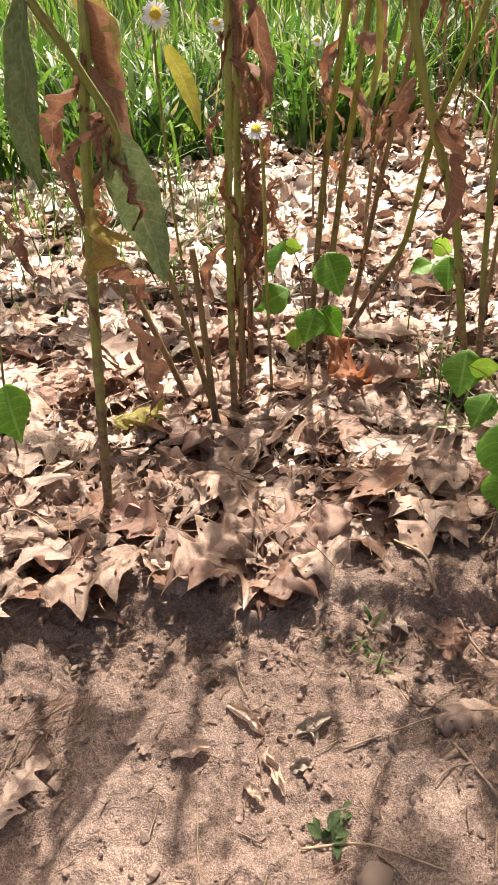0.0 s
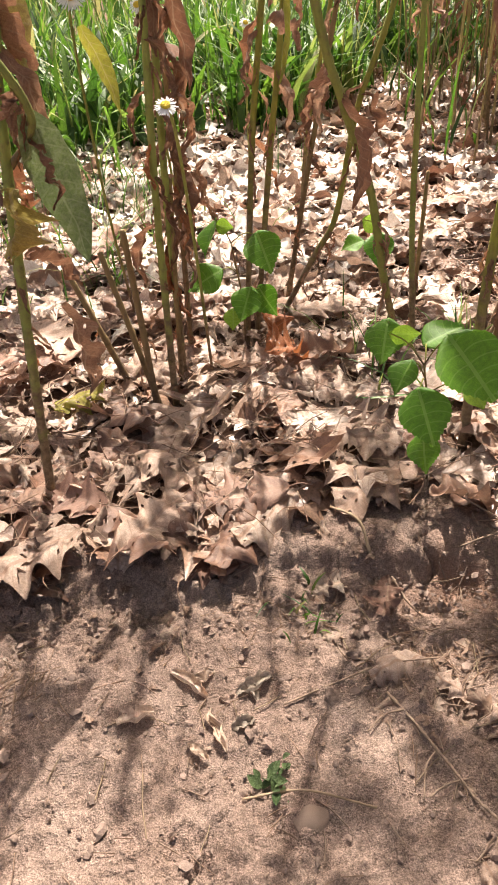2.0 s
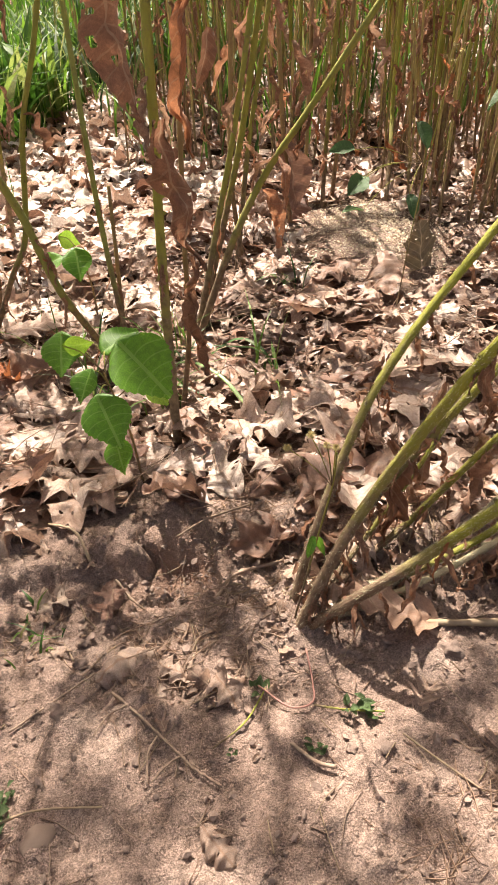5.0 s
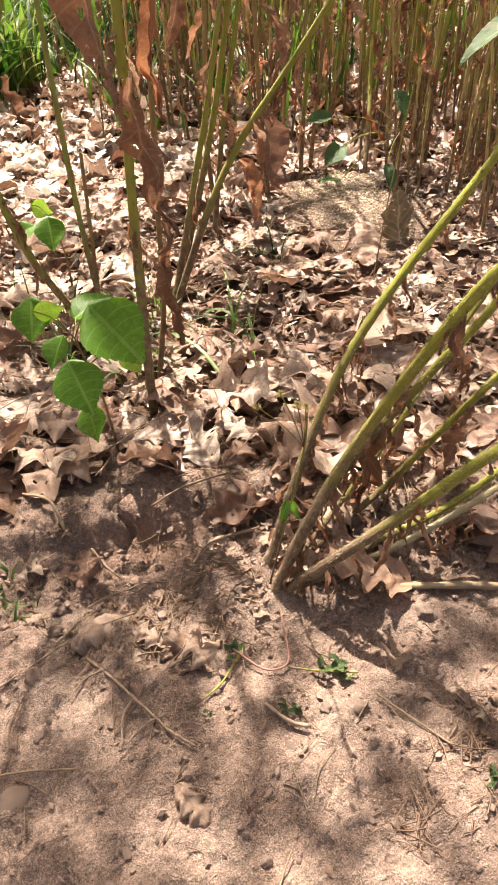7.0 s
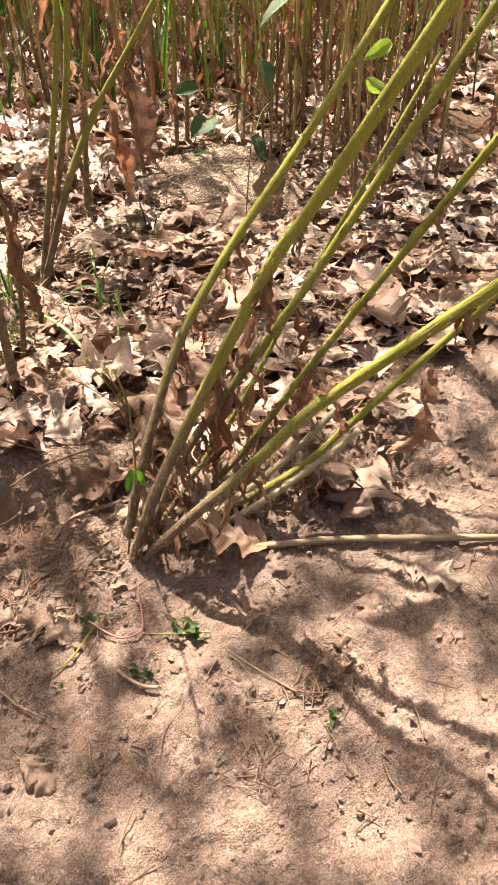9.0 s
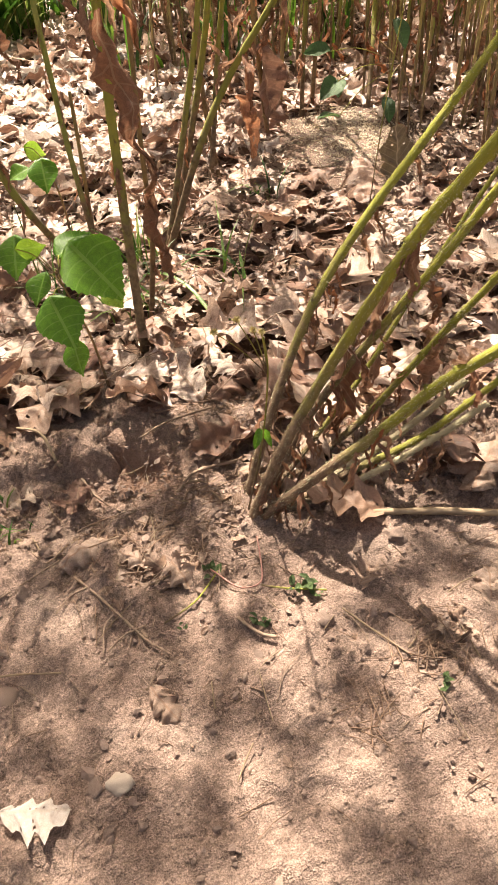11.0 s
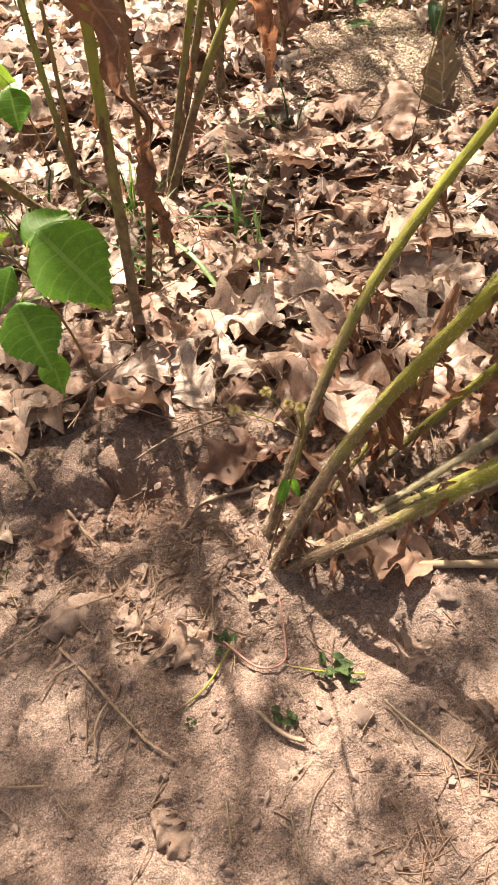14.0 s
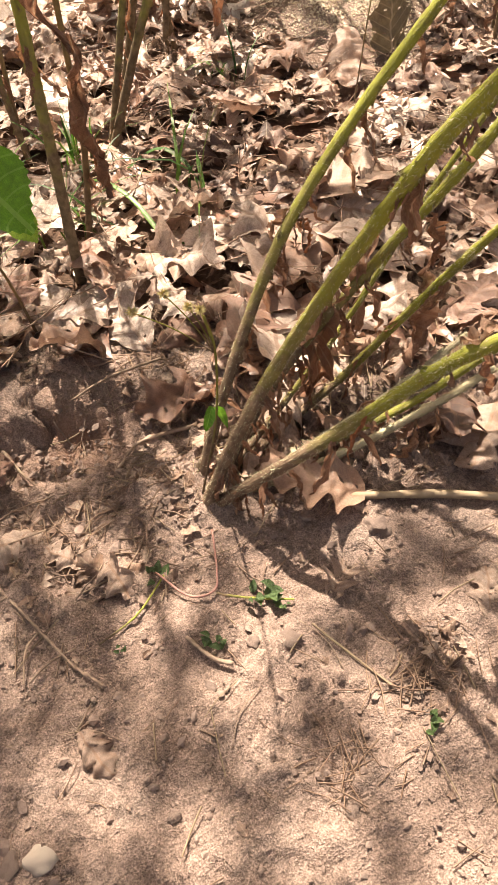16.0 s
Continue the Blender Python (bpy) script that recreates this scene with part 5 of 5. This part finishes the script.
for x, y, n, ln, spread in [(0.44, 1.0, 22, 0.13, 0.025), (0.40, 0.86, 10, 0.12, 0.02), (0.57, 0.86, 7, 0.13, 0.015), (-0.2, 1.35, 24, 0.16, 0.05), (0.28, 1.0, 14, 0.14, 0.05), (0.72, 1.15, 12, 0.09, 0.02), (0.11, 0.5, 16, 0.035, 0.02), (-0.5, 1.3, 20, 0.1, 0.05), (0.3, 0.9, 6, 0.14, 0.02)]:
    tuft(x, y, n, (ln * 0.5, ln * 1.2), (0.002, 0.005), spread)


def long_blade(points, width, label):
    """One broad grass blade along a curve of x, y and height over the ground."""
    line = spline([(x, y, gz(x, y) + h) for x, y, h in points], 26)
    v, f, u = [], [], []
    for k, q in enumerate(line):
        t = k / 25
        d = line[min(k + 1, 25)] - line[max(k - 1, 0)]
        side = np.array((-d[1], d[0], 0)) / (math.hypot(d[0], d[1]) + 1e-9)
        w = width * (0.5 + 0.5 * math.sin(math.pi * min(1, 0.25 + t * 0.5))) * (1 - smooth_step(0.6, 1.0, t)) + 0.0003
        for c in (-1, 0, 1):
            v.append(q + side * c * w / 2 + np.array((0, 0, -0.25 * w * (1 - abs(c)))))
            u.append((t, 0.5 + 0.3 * c))
    for k in range(25):
        for c in range(2):
            a = 3 * k + c
            f.append((a, a + 1, a + 4, a + 3))
    tagged(new("long_grass", mesh_of("long_grass", v, f, BLADE, u)), label, "grass", "long grass blades")


long_blade([(0.48, 0.97, 0.0), (0.536, 0.95, 0.035), (0.562, 0.9, 0.04), (0.578, 0.857, 0.015)], 0.009, "broad bright green grass blade over the litter")
long_blade([(0.578, 0.85, 0.0), (0.582, 0.88, 0.03), (0.585, 0.9, 0.045)], 0.006, "short upright green grass blade in the litter")
long_blade([(0.40, 0.98, 0.0), (0.44, 0.9, 0.045), (0.47, 0.83, 0.05), (0.494, 0.759, 0.03), (0.539, 0.74, 0.03), (0.574, 0.79, 0.02)], 0.007, "long curved dark green grass blade over fallen leaves")
long_blade([(0.37, 0.92, 0.0), (0.39, 0.885, 0.03), (0.42, 0.84, 0.035), (0.45, 0.81, 0.02)], 0.006, "dark green grass blade beside the stout stem")
long_blade([(0.2, 0.92, 0.0), (0.24, 0.86, 0.03), (0.3, 0.85, 0.035), (0.36, 0.88, 0.02)], 0.005, "thin green grass blade over fallen leaves")


# ---- small weeds on the path ----
def weed(x, y, size, seed, n=12):
    r = random.Random(seed)
    root = thing("weed", x, y, gz(x, y), "small green weed sprouting from the soil", "weed", "weeds on the path")
    for k in range(n):
        a, up = r.uniform(0, 360), r.uniform(10, 60)
        v, f, u = lance_data(seed * 20 + k, 0.58, 0.4, 0.3, 9, 4, 0.25)
        s = size * r.uniform(0.45, 0.85)
        part("leaf", mesh_of("leaf", v, f, WEED, u), root, "", pose(r.uniform(-1, 1) * size * 0.6, r.uniform(-1, 1) * size * 0.5, r.uniform(0, 0.006), 0, 0, a) @ pose(0, 0, 0, 0, -90 - up, 0) @ Matrix.Scale(s, 4))


for k, (x, y, s, n) in enumerate([(0.061, 0.298, 0.022, 13), (0.07, 0.318, 0.014, 7), (0.338, 0.337, 0.018, 7), (0.423, 0.272, 0.024, 10), (0.365, 0.247, 0.016, 9), (0.507, 0.116, 0.014, 6), (0.44, 0.262, 0.014, 5), (0.285, 0.275, 0.008, 4)]):
    weed(x, y, s, 500 + k, n)


def strand(name, points, r0, r1, mat, label, category="twig", group="twigs and stalks", lift=0.003, n=22, wobble=0.2):
    """A twig, stalk or runner that lies on the ground; points: x, y and height over the soil."""
    line = [(x, y, gz(x, y) + h + lift) for x, y, h in points]
    me = tube(name, line, r0, r1, mat, 6, n, wobble)
    return tagged(new(name, me), label, category, group)


strand("stick", [(0.545, 0.342, 0.004), (0.65, 0.30, 0.006), (0.76, 0.24, 0.005), (0.9, 0.17, 0.004)], 0.0042, 0.0046, STRAW, "pale dry straight stalk lying on the soil")
strand("twig", [(0.188, 0.389, 0.002), (0.21, 0.345, 0.003), (0.234, 0.295, 0.004), (0.246, 0.272, 0.001), (0.266, 0.247, 0.001)], 0.0017, 0.0013, TWIG, "thin bumpy conifer twig on the soil", wobble=0.7, n=60)
strand("twig", [(0.222, 0.318, 0.003), (0.208, 0.302, 0.005), (0.2, 0.275, 0.001)], 0.0012, 0.0009, TWIG, "thin side twig on the soil")
strand("twig", [(0.2, 0.365, 0.003), (0.178, 0.36, 0.004), (0.16, 0.345, 0.001)], 0.0012, 0.0008, TWIG, "thin side twig on the soil")
strand("twig", [(0.205, 0.275, 0.002), (0.225, 0.285, 0.004), (0.25, 0.29, 0.002)], 0.0013, 0.001, TWIG, "thin side twig on the soil")
strand("twig", [(0.078, 0.383, 0.001), (0.13, 0.40, 0.004), (0.19, 0.42, 0.008), (0.25, 0.42, 0.012)], 0.0012, 0.0011, TWIG, "long thin brown stalk over the soil")
strand("twig", [(-0.18, 0.60, 0.006), (-0.25, 0.575, 0.008), (-0.34, 0.535, 0.004), (-0.42, 0.5, 0.002)], 0.0026, 0.002, TWIG, "bumpy twig along the litter's edge", wobble=0.35)
strand("twig", [(0.031, 0.287, 0.001), (0.09, 0.288, 0.003), (0.155, 0.268, 0.001)], 0.0014, 0.0011, STRAW, "thin dry grass stalk on the soil")
strand("twig", [(0.313, 0.566, 0.004), (0.36, 0.575, 0.014), (0.426, 0.589, 0.006)], 0.0014, 0.0018, TWIG, "thin curved twig against the bank")
strand("twig", [(0.338, 0.475, 0.002), (0.37, 0.497, 0.008), (0.437, 0.496, 0.01)], 0.0018, 0.0026, TWIG, "bumpy bent twig beside the leaning stems", wobble=0.4)
strand("twig", [(0.225, 0.545, 0.01), (0.24, 0.51, 0.006), (0.26, 0.47, 0.002)], 0.0018, 0.0013, TWIG, "bumpy twig on the bank's slope", wobble=0.4)
strand("twig", [(0.16, 0.64, 0.01), (0.19, 0.60, 0.014), (0.2, 0.565, 0.008)], 0.0016, 0.0024, STRAW, "pale dry stalk with a frayed foot")
strand("twig", [(0.345, 0.262, 0.002), (0.36, 0.235, 0.003), (0.375, 0.222, 0.002)], 0.0024, 0.002, TWIG, "short dark broken twig on the soil")
strand("twig", [(0.455, 0.23, 0.002), (0.47, 0.20, 0.004), (0.495, 0.15, 0.002)], 0.0012, 0.001, STRAW, "thin pale dry stalk on the soil")
strand("runner", [(0.338, 0.335, 0.006), (0.36, 0.30, 0.004), (0.384, 0.295, 0.004), (0.394, 0.315, 0.006), (0.404, 0.355, 0.01)], 0.0012, 0.001, RUNNER, "thin reddish runner of a small weed", "weed", "weeds on the path")
strand("runner", [(0.385, 0.292, 0.003), (0.41, 0.276, 0.003), (0.45, 0.258, 0.003)], 0.0013, 0.001, OLIVE, "thin green runner of a small weed", "weed", "weeds on the path")
strand("runner", [(0.27, 0.285, 0.002), (0.31, 0.30, 0.003), (0.345, 0.33, 0.004)], 0.0011, 0.001, OLIVE, "thin yellow-green runner of a small weed", "weed", "weeds on the path")
for k in range(16):
    x, y, a, ln = RND.uniform(-0.4, 0.75), RND.uniform(0.05, 0.5), RND.uniform(0, 6.28), RND.uniform(0.03, 0.09)
    strand("twig", [(x, y, 0), (x + 0.5 * ln * math.cos(a), y + 0.5 * ln * math.sin(a), RND.uniform(0, 0.005)), (x + ln * math.cos(a + 0.2), y + ln * math.sin(a + 0.2), 0)], 0.0006, 0.0004, RND.choice([TWIG, STRAW, TWIG]), "thin dry stalk on the soil", n=10)


for k in range(26):
    x, y, a, ln = RND.uniform(-0.45, 1.0), RND.uniform(0.64, 1.15), RND.uniform(0, 6.28), RND.uniform(0.06, 0.16)
    strand("twig", [(x, y, 0.0), (x + 0.5 * ln * math.cos(a), y + 0.5 * ln * math.sin(a), RND.uniform(0.005, 0.02)), (x + ln * math.cos(a + 0.3), y + ln * math.sin(a + 0.3), 0.0)], 0.0011, 0.0007, RND.choice([TWIG, STRAW, TWIG]), "thin dry stalk lying over the fallen leaves", lift=0.026, n=10)


# ---- stones, clods, needles ----
def rock_data(seed, sub=2, rough=0.18):
    bm = bmesh.new()
    bmesh.ops.create_icosphere(bm, subdivisions=sub, radius=1)
    off = Vector((seed * 3.1, seed * 1.7, 0))
    for q in bm.verts:
        q.co *= 1 + rough * noise.noise(q.co * 1.3 + off) * 2 + rough * 0.5 * noise.noise(q.co * 3.5 + off)
    v = [tuple(q.co) for q in bm.verts]
    bm.verts.index_update()
    f = [tuple(q.index for q in g.verts) for g in bm.faces]
    bm.free()
    return v, f


def pebble(x, y, sx, sy, sz, mat, label, seed, turn=0, sink=0.3, rough=0.1):
    v, f = rock_data(seed, 3, rough)
    ob = new("pebble", mesh_of("pebble", v, f, mat))
    ob.matrix_basis = pose(x, y, gz(x, y) + sz * (1 - 2 * sink), 0, 0, turn) @ Matrix.Diagonal((sx, sy, sz, 1))
    tagged(ob, label, "stone", "pebbles on the path")


pebble(0.094, 0.262, 0.0165, 0.014, 0.006, STONE, "smooth flat tan pebble set in the soil", 1, 15, 0.42)
pebble(0.187, 0.14, 0.0125, 0.0095, 0.0045, WHITE_STONE, "small pale angular pebble on the soil", 2, -20, 0.25, 0.22)
pebble(-0.1, 0.49, 0.008, 0.006, 0.005, STONE, "small brown pebble on the soil", 3, 0)
pebble(-0.245, 0.465, 0.005, 0.004, 0.004, WHITE_STONE, "tiny pale pebble on the soil", 4, 0)
for k, (x, y, s) in enumerate([(0.162, 0.44, 0.008), (0.165, 0.145, 0.009), (0.42, 0.08, 0.006), (0.13, 0.385, 0.01), (0.43, 0.225, 0.01), (0.29, 0.13, 0.005), (0.17, 0.105, 0.006), (0.4, 0.235, 0.006), (0.56, 0.30, 0.012)]):
    pebble(x, y, s, s * 0.8, s * 0.6, CLOD, "clod of dry soil", 10 + k, k * 40, 0.32, 0.4)


def scatter_rocks(name, spots, low, high, mat, label):
    shapes = [rock_data(40 + k, 1, 0.5) for k in range(6)]
    V, F, base = [], [], 0
    for k, (x, y) in enumerate(spots):
        v, f = shapes[k % 6]
        s = low + (high - low) * RND.random() ** 3
        m = np.array(pose(x, y, gz(x, y) + s * 0.3, RND.uniform(-30, 30), RND.uniform(-30, 30), RND.uniform(0, 360)))
        V.append((np.array(v) * s * (1, RND.uniform(0.6, 1), RND.uniform(0.4, 0.75))) @ m[:3, :3].T + m[:3, 3])
        F += [tuple(q + base for q in g) for g in f]
        base += len(v)
    tagged(new(name, mesh_of(name, np.concatenate(V).tolist(), F, mat, smooth=False)), label, "soil crumbs", kind="stuff")


scatter_rocks("soil_crumbs", [(RND.uniform(-0.5, 1.0), RND.uniform(-0.1, 0.56)) for k in range(6500)], 0.0008, 0.004, CLOD, "loose crumbs and grit on the sandy path")
scatter_rocks("soil_crumbs", [(RND.gauss(0.31, 0.13), RND.gauss(0.50, 0.045)) for k in range(1000)], 0.001, 0.006, CLOD, "crumbled earth at the foot of the bank")
scatter_rocks("soil_crumbs", [(RND.gauss(0.395, 0.025), RND.gauss(0.44, 0.025)) for k in range(260)], 0.0015, 0.007, CLOD, "pale crumbled soil beside the leaning stems")
scatter_rocks("soil_clods", [(RND.uniform(-0.45, 0.9), RND.uniform(-0.05, 0.52)) for k in range(700)], 0.002, 0.0075, CLOD, "small irregular clods of dry soil on the path")
scatter_rocks("ant_sand", [(RND.gauss(1.02, 0.09), RND.gauss(1.3, 0.12)) for k in range(8000)], 0.001, 0.003, SAND, "loose coarse sand of an ant mound")


def needles(name, spots, low, high, label, lift=0.0, thick=1.0, mat=NEEDLE):
    V, F = [], []
    for x, y, a in spots:
        ln, b = RND.uniform(low, high), len(V)
        c, s, w = math.cos(a), math.sin(a), thick * RND.uniform(0.0004, 0.0007)
        bow = RND.uniform(-0.08, 0.08) * ln
        h0 = RND.uniform(0.001, 0.006)
        for t in (-0.5, 0, 0.5):
            px, py = x + c * ln * t - s * bow * (1 - 4 * t * t), y + s * ln * t + c * bow * (1 - 4 * t * t)
            pz = gz(px, py) + lift + h0 * (1 + t)
            V += [(px - s * w, py + c * w, pz), (px + s * w, py - c * w, pz), (px, py, pz + w * 1.8)]
        for r in (0, 3):
            for k in range(3):
                j = (k + 1) % 3
                F.append((b + r + k, b + r + j, b + r + 3 + j, b + r + 3 + k))
    tagged(new(name, mesh_of(name, V, F, mat)), label, "pine needles", kind="stuff")


spots = [(RND.uniform(-0.45, 0.9), RND.uniform(0.0, 0.6), RND.uniform(0, 6.28)) for k in range(230)]
spots += [(RND.gauss(-0.235, 0.025), RND.gauss(0.42, 0.022), RND.gauss(1.2, 0.6)) for k in range(70)]
spots += [(RND.gauss(x, 0.04), RND.gauss(y, 0.025), RND.uniform(0, 6.28)) for x, y in ((0.1, 0.5), (0.3, 0.44), (0.38, 0.45), (0.47, 0.62), (0.45, 0.6), (0.44, 0.59), (0.48, 0.6), (0.25, 0.42)) for k in range(45)]
spots += [(RND.gauss(0.53, 0.022), RND.gauss(0.155, 0.02), RND.uniform(0, 6.28)) for k in range(60)] + [(RND.gauss(0.43, 0.02), RND.gauss(0.115, 0.015), RND.uniform(0, 6.28)) for k in range(22)]
needles("pine_needles", spots, 0.018, 0.045, "brown pine needles strewn over the soil")
needles("twig_bits", [(RND.uniform(-0.4, 0.85), RND.uniform(0.02, 0.55), RND.uniform(0, 6.28)) for k in range(70)] + [(RND.gauss(0.34, 0.09), RND.gauss(0.43, 0.06), RND.uniform(0, 6.28)) for k in range(110)], 0.008, 0.04, "short broken twig bits on the soil", 0.0, 1.4, TWIG)
needles("straw_bits", [(RND.uniform(-0.4, 0.85), RND.uniform(0.02, 0.55), RND.uniform(0, 6.28)) for k in range(50)] + [(RND.gauss(0.55, 0.12), RND.gauss(0.46, 0.06), RND.uniform(0, 6.28)) for k in range(160)], 0.01, 0.06, "pale straw bits on the soil", 0.002, 1.2, STRAW)
needles("mound_straw", [(RND.gauss(1.03, 0.1), RND.gauss(1.32, 0.11), RND.uniform(0, 6.28)) for k in range(110)], 0.01, 0.035, "bleached straw bits over the ant mound", 0.004, 1.3, STRAW)
needles("dry_shreds", [(RND.uniform(-0.5, 1.0), RND.uniform(0.6, 1.3), RND.uniform(0, 6.28)) for k in range(600)], 0.03, 0.09, "thin brown straw and needles over the fallen leaves", 0.03)


# ---- unseen tree, added so that its crown shades the path ----
def shade_tree():
    root = thing("oak_tree", -4.2, 2.4, gz(-4.2, 2.4), "unseen tall oak tree added to shade the path", "tree")
    o = np.array((-4.2, 2.4, gz(-4.2, 2.4)))
    part("trunk", tube("trunk", [(0, 0, -0.2), (0.1, 0.1, 2.5), (0.0, 0.3, 5), (0.6, 0.6, 12.5)], 0.28, 0.1, TWIG, 14, 30, 0.04), root)
    for tip, z0 in (((0.6, 2.2, 2.6), 1.9), ((2.2, 3.0, 2.9), 2.1), ((1.2, 2.6, 2.7), 2.0), ((1.4, 5.5, 5.4), 3.6), ((1.0, 7.2, 12.0), 7.5), ((0.4, 6.6, 11.0), 6.5)):
        e = np.array(tip) - o
        part("limb", tube("limb", [(0.05, 0.2, z0), (e[0] * 0.45, e[1] * 0.4 + 0.2, z0 + (e[2] - z0) * 0.7), tuple(e)], 0.1, 0.012, TWIG, 9, 24, 0.06), root)
    V, F, U = [], [], []
    def leaf_at(gx, gy, h, low, high):
        """A leaf whose shadow falls on (gx, gy)."""
        c = np.array((gx + toward.x / toward.z * h, gy + toward.y / toward.z * h, h)) - o
        m = np.array(Euler((RND.uniform(-0.8, 0.8), RND.uniform(-0.8, 0.8), RND.uniform(0, 6.28))).to_matrix())
        ln, b = RND.uniform(low, high), len(V)
        for px, py in ((-0.5, 0), (-0.15, 0.3), (0.1, 0.18), (0.3, 0.3), (0.5, 0), (0.3, -0.3), (0.1, -0.18), (-0.15, -0.3)):
            V.append(c + m @ np.array((px * ln, py * ln, 0.08 * ln * abs(py))))
            U.append((px + 0.5, py + 0.5))
        F.append(tuple(range(b, b + 8)))

    # the low sprays, set where shade is wanted, with gaps for streaks of sun
    for k in range(14500):
        gx, gy = RND.uniform(0.0, 2.4), RND.uniform(-0.6, 2.4)
        if gx < RND.uniform(0.0, 0.11) + 0.05 * smooth_step(0.18, 0.28, gy) + 0.05 * smooth_step(0.36, 0.5, gy) and gy < 0.95:
            continue
        bare = 1 - smooth_step(0.28, 0.36, gy)
        lit = 0.46 - 0.11 * bare + 0.03 * bare * smooth_step(0.38, 0.5, gx)
        bowl = math.exp(-((gx - 0.29) / 0.1) ** 2 - ((gy - 0.545) / 0.06) ** 2)
        lit -= 0.2 * bowl + 0.05 * math.exp(-((gx - 0.36) / 0.15) ** 2 - ((gy - 0.39) / 0.06) ** 2)
        lit += 0.65 * smooth_step(0.85, 1.15, gy) * (1 - smooth_step(0.5, 0.75, gx)) + 0.1 * smooth_step(0.56, 0.68, gy) + 0.3 * smooth_step(0.7, 0.9, gy) * smooth_step(0.35, 0.5, gx) * (1 - smooth_step(1.7, 1.9, gy))
        lit += 0.07 * math.exp(-((gx - 0.52) / 0.1) ** 2 - ((gy - 0.25) / 0.12) ** 2) - 0.1 * (1 - smooth_step(0.2, 0.35, gx)) * bare + 0.3 * math.exp(-((gx - 1.0) / 0.14) ** 2 - ((gy - 1.28) / 0.14) ** 2)
        if 0.95 * lumps(gx + 0.12 * gy, gy * 0.36, 100, 31) + 0.2 * lumps(gx, gy, 30, 32) < 0.6 * (lit - 0.5) + RND.uniform(-1, 1) * (0.05 + 0.4 * bowl):
            continue
        leaf_at(gx, gy, RND.uniform(1.9, 2.5), 0.035, 0.06)
    # the top, so high that its shade is even
    for k in range(2500):
        gx, gy = RND.uniform(-1.4, 0.35), RND.uniform(-1.0, 1.2)
        if gx + RND.uniform(-0.08, 0.08) > 0.165 + 0.05 * smooth_step(0.18, 0.28, gy) + 0.04 * smooth_step(0.36, 0.5, gy) or gy > 0.95 + RND.uniform(-0.12, 0.12) or (gy > 0.58 and RND.random() < 0.35):
            continue
        leaf_at(gx, gy, RND.uniform(10, 13), 0.05, 0.07)
    # the outer crown: whole sprays of leaves, coarser
    made = 0
    while made < 5200:
        gx, gy = RND.gauss(0.8, 2.6), RND.gauss(1.0, 2.4)
        if min(gx + 1.3, 2.3 - gx, gy + 0.6, 2.3 - gy) > RND.uniform(-0.1, 0.1) or (gy > 0.9 and gx < 0.6) or 1.1 * lumps(gx, gy, 24, 33) + 0.5 * lumps(gx, gy, 6, 34) < RND.uniform(-0.12, 0.08):
            continue
        leaf_at(gx, gy, RND.uniform(4.0, 6.5), 0.1, 0.18)
        made += 1
    part("crown", mesh_of("crown", V, F, CROWN, U, smooth=False), root, "unseen green oak leaves set to cast the dapples")


shade_tree()


# ---- seed heads ----
def seed_stalk(stalk, heads, label):
    root = thing("seed_stalk", *stalk[0], label, "wild plant")
    o = np.array(stalk[0])
    part("stalk", tube("stalk", [np.array(p) - o for p in stalk], 0.0013, 0.0008, OLIVE, 5, 18, 0.05), root)
    for k, h in enumerate(heads):
        V, F = [], []
        r = random.Random(900 + k)
        for n in range(150):
            d = Vector((r.gauss(0, 1), r.gauss(0, 1), r.gauss(0.3, 1))).normalized()
            side = d.orthogonal().normalized() * 0.00045
            b = len(V)
            V += [d * 0.001 - side, d * 0.001 + side, d * r.uniform(0.003, 0.0052)]
            F.append((b, b + 1, b + 2))
        part("seed_head", mesh_of("seed_head", V, F, HEAD), root, "", Matrix.Translation(np.array(h) - o))
        near = np.array(stalk[-2]) - o
        part("branch", tube("branch", [near, (near + np.array(h) - o) / 2 + (0, 0, 0.004), np.array(h) - o], 0.0006, 0.0005, OLIVE, 4, 8), root)


seed_stalk([(0.41, 0.40, gz(0.41, 0.40)), (0.434, 0.404, 0.13), (0.426, 0.355, 0.26), (0.412, 0.324, 0.325)], [(0.409, 0.321, 0.333), (0.403, 0.325, 0.334), (0.39, 0.33, 0.345), (0.369, 0.33, 0.338)], "thin dry stalk with small yellow seed heads")
seed_stalk([(0.86, 0.95, gz(0.86, 0.95)), (0.87, 0.93, 0.3), (0.88, 0.9, 0.5), (0.885, 0.9, 0.53)], [(0.87, 0.9, 0.535), (0.885, 0.9, 0.528), (0.90, 0.9, 0.54), (0.88, 0.89, 0.55)], "thin stalk with pale yellow fluffy seed heads")
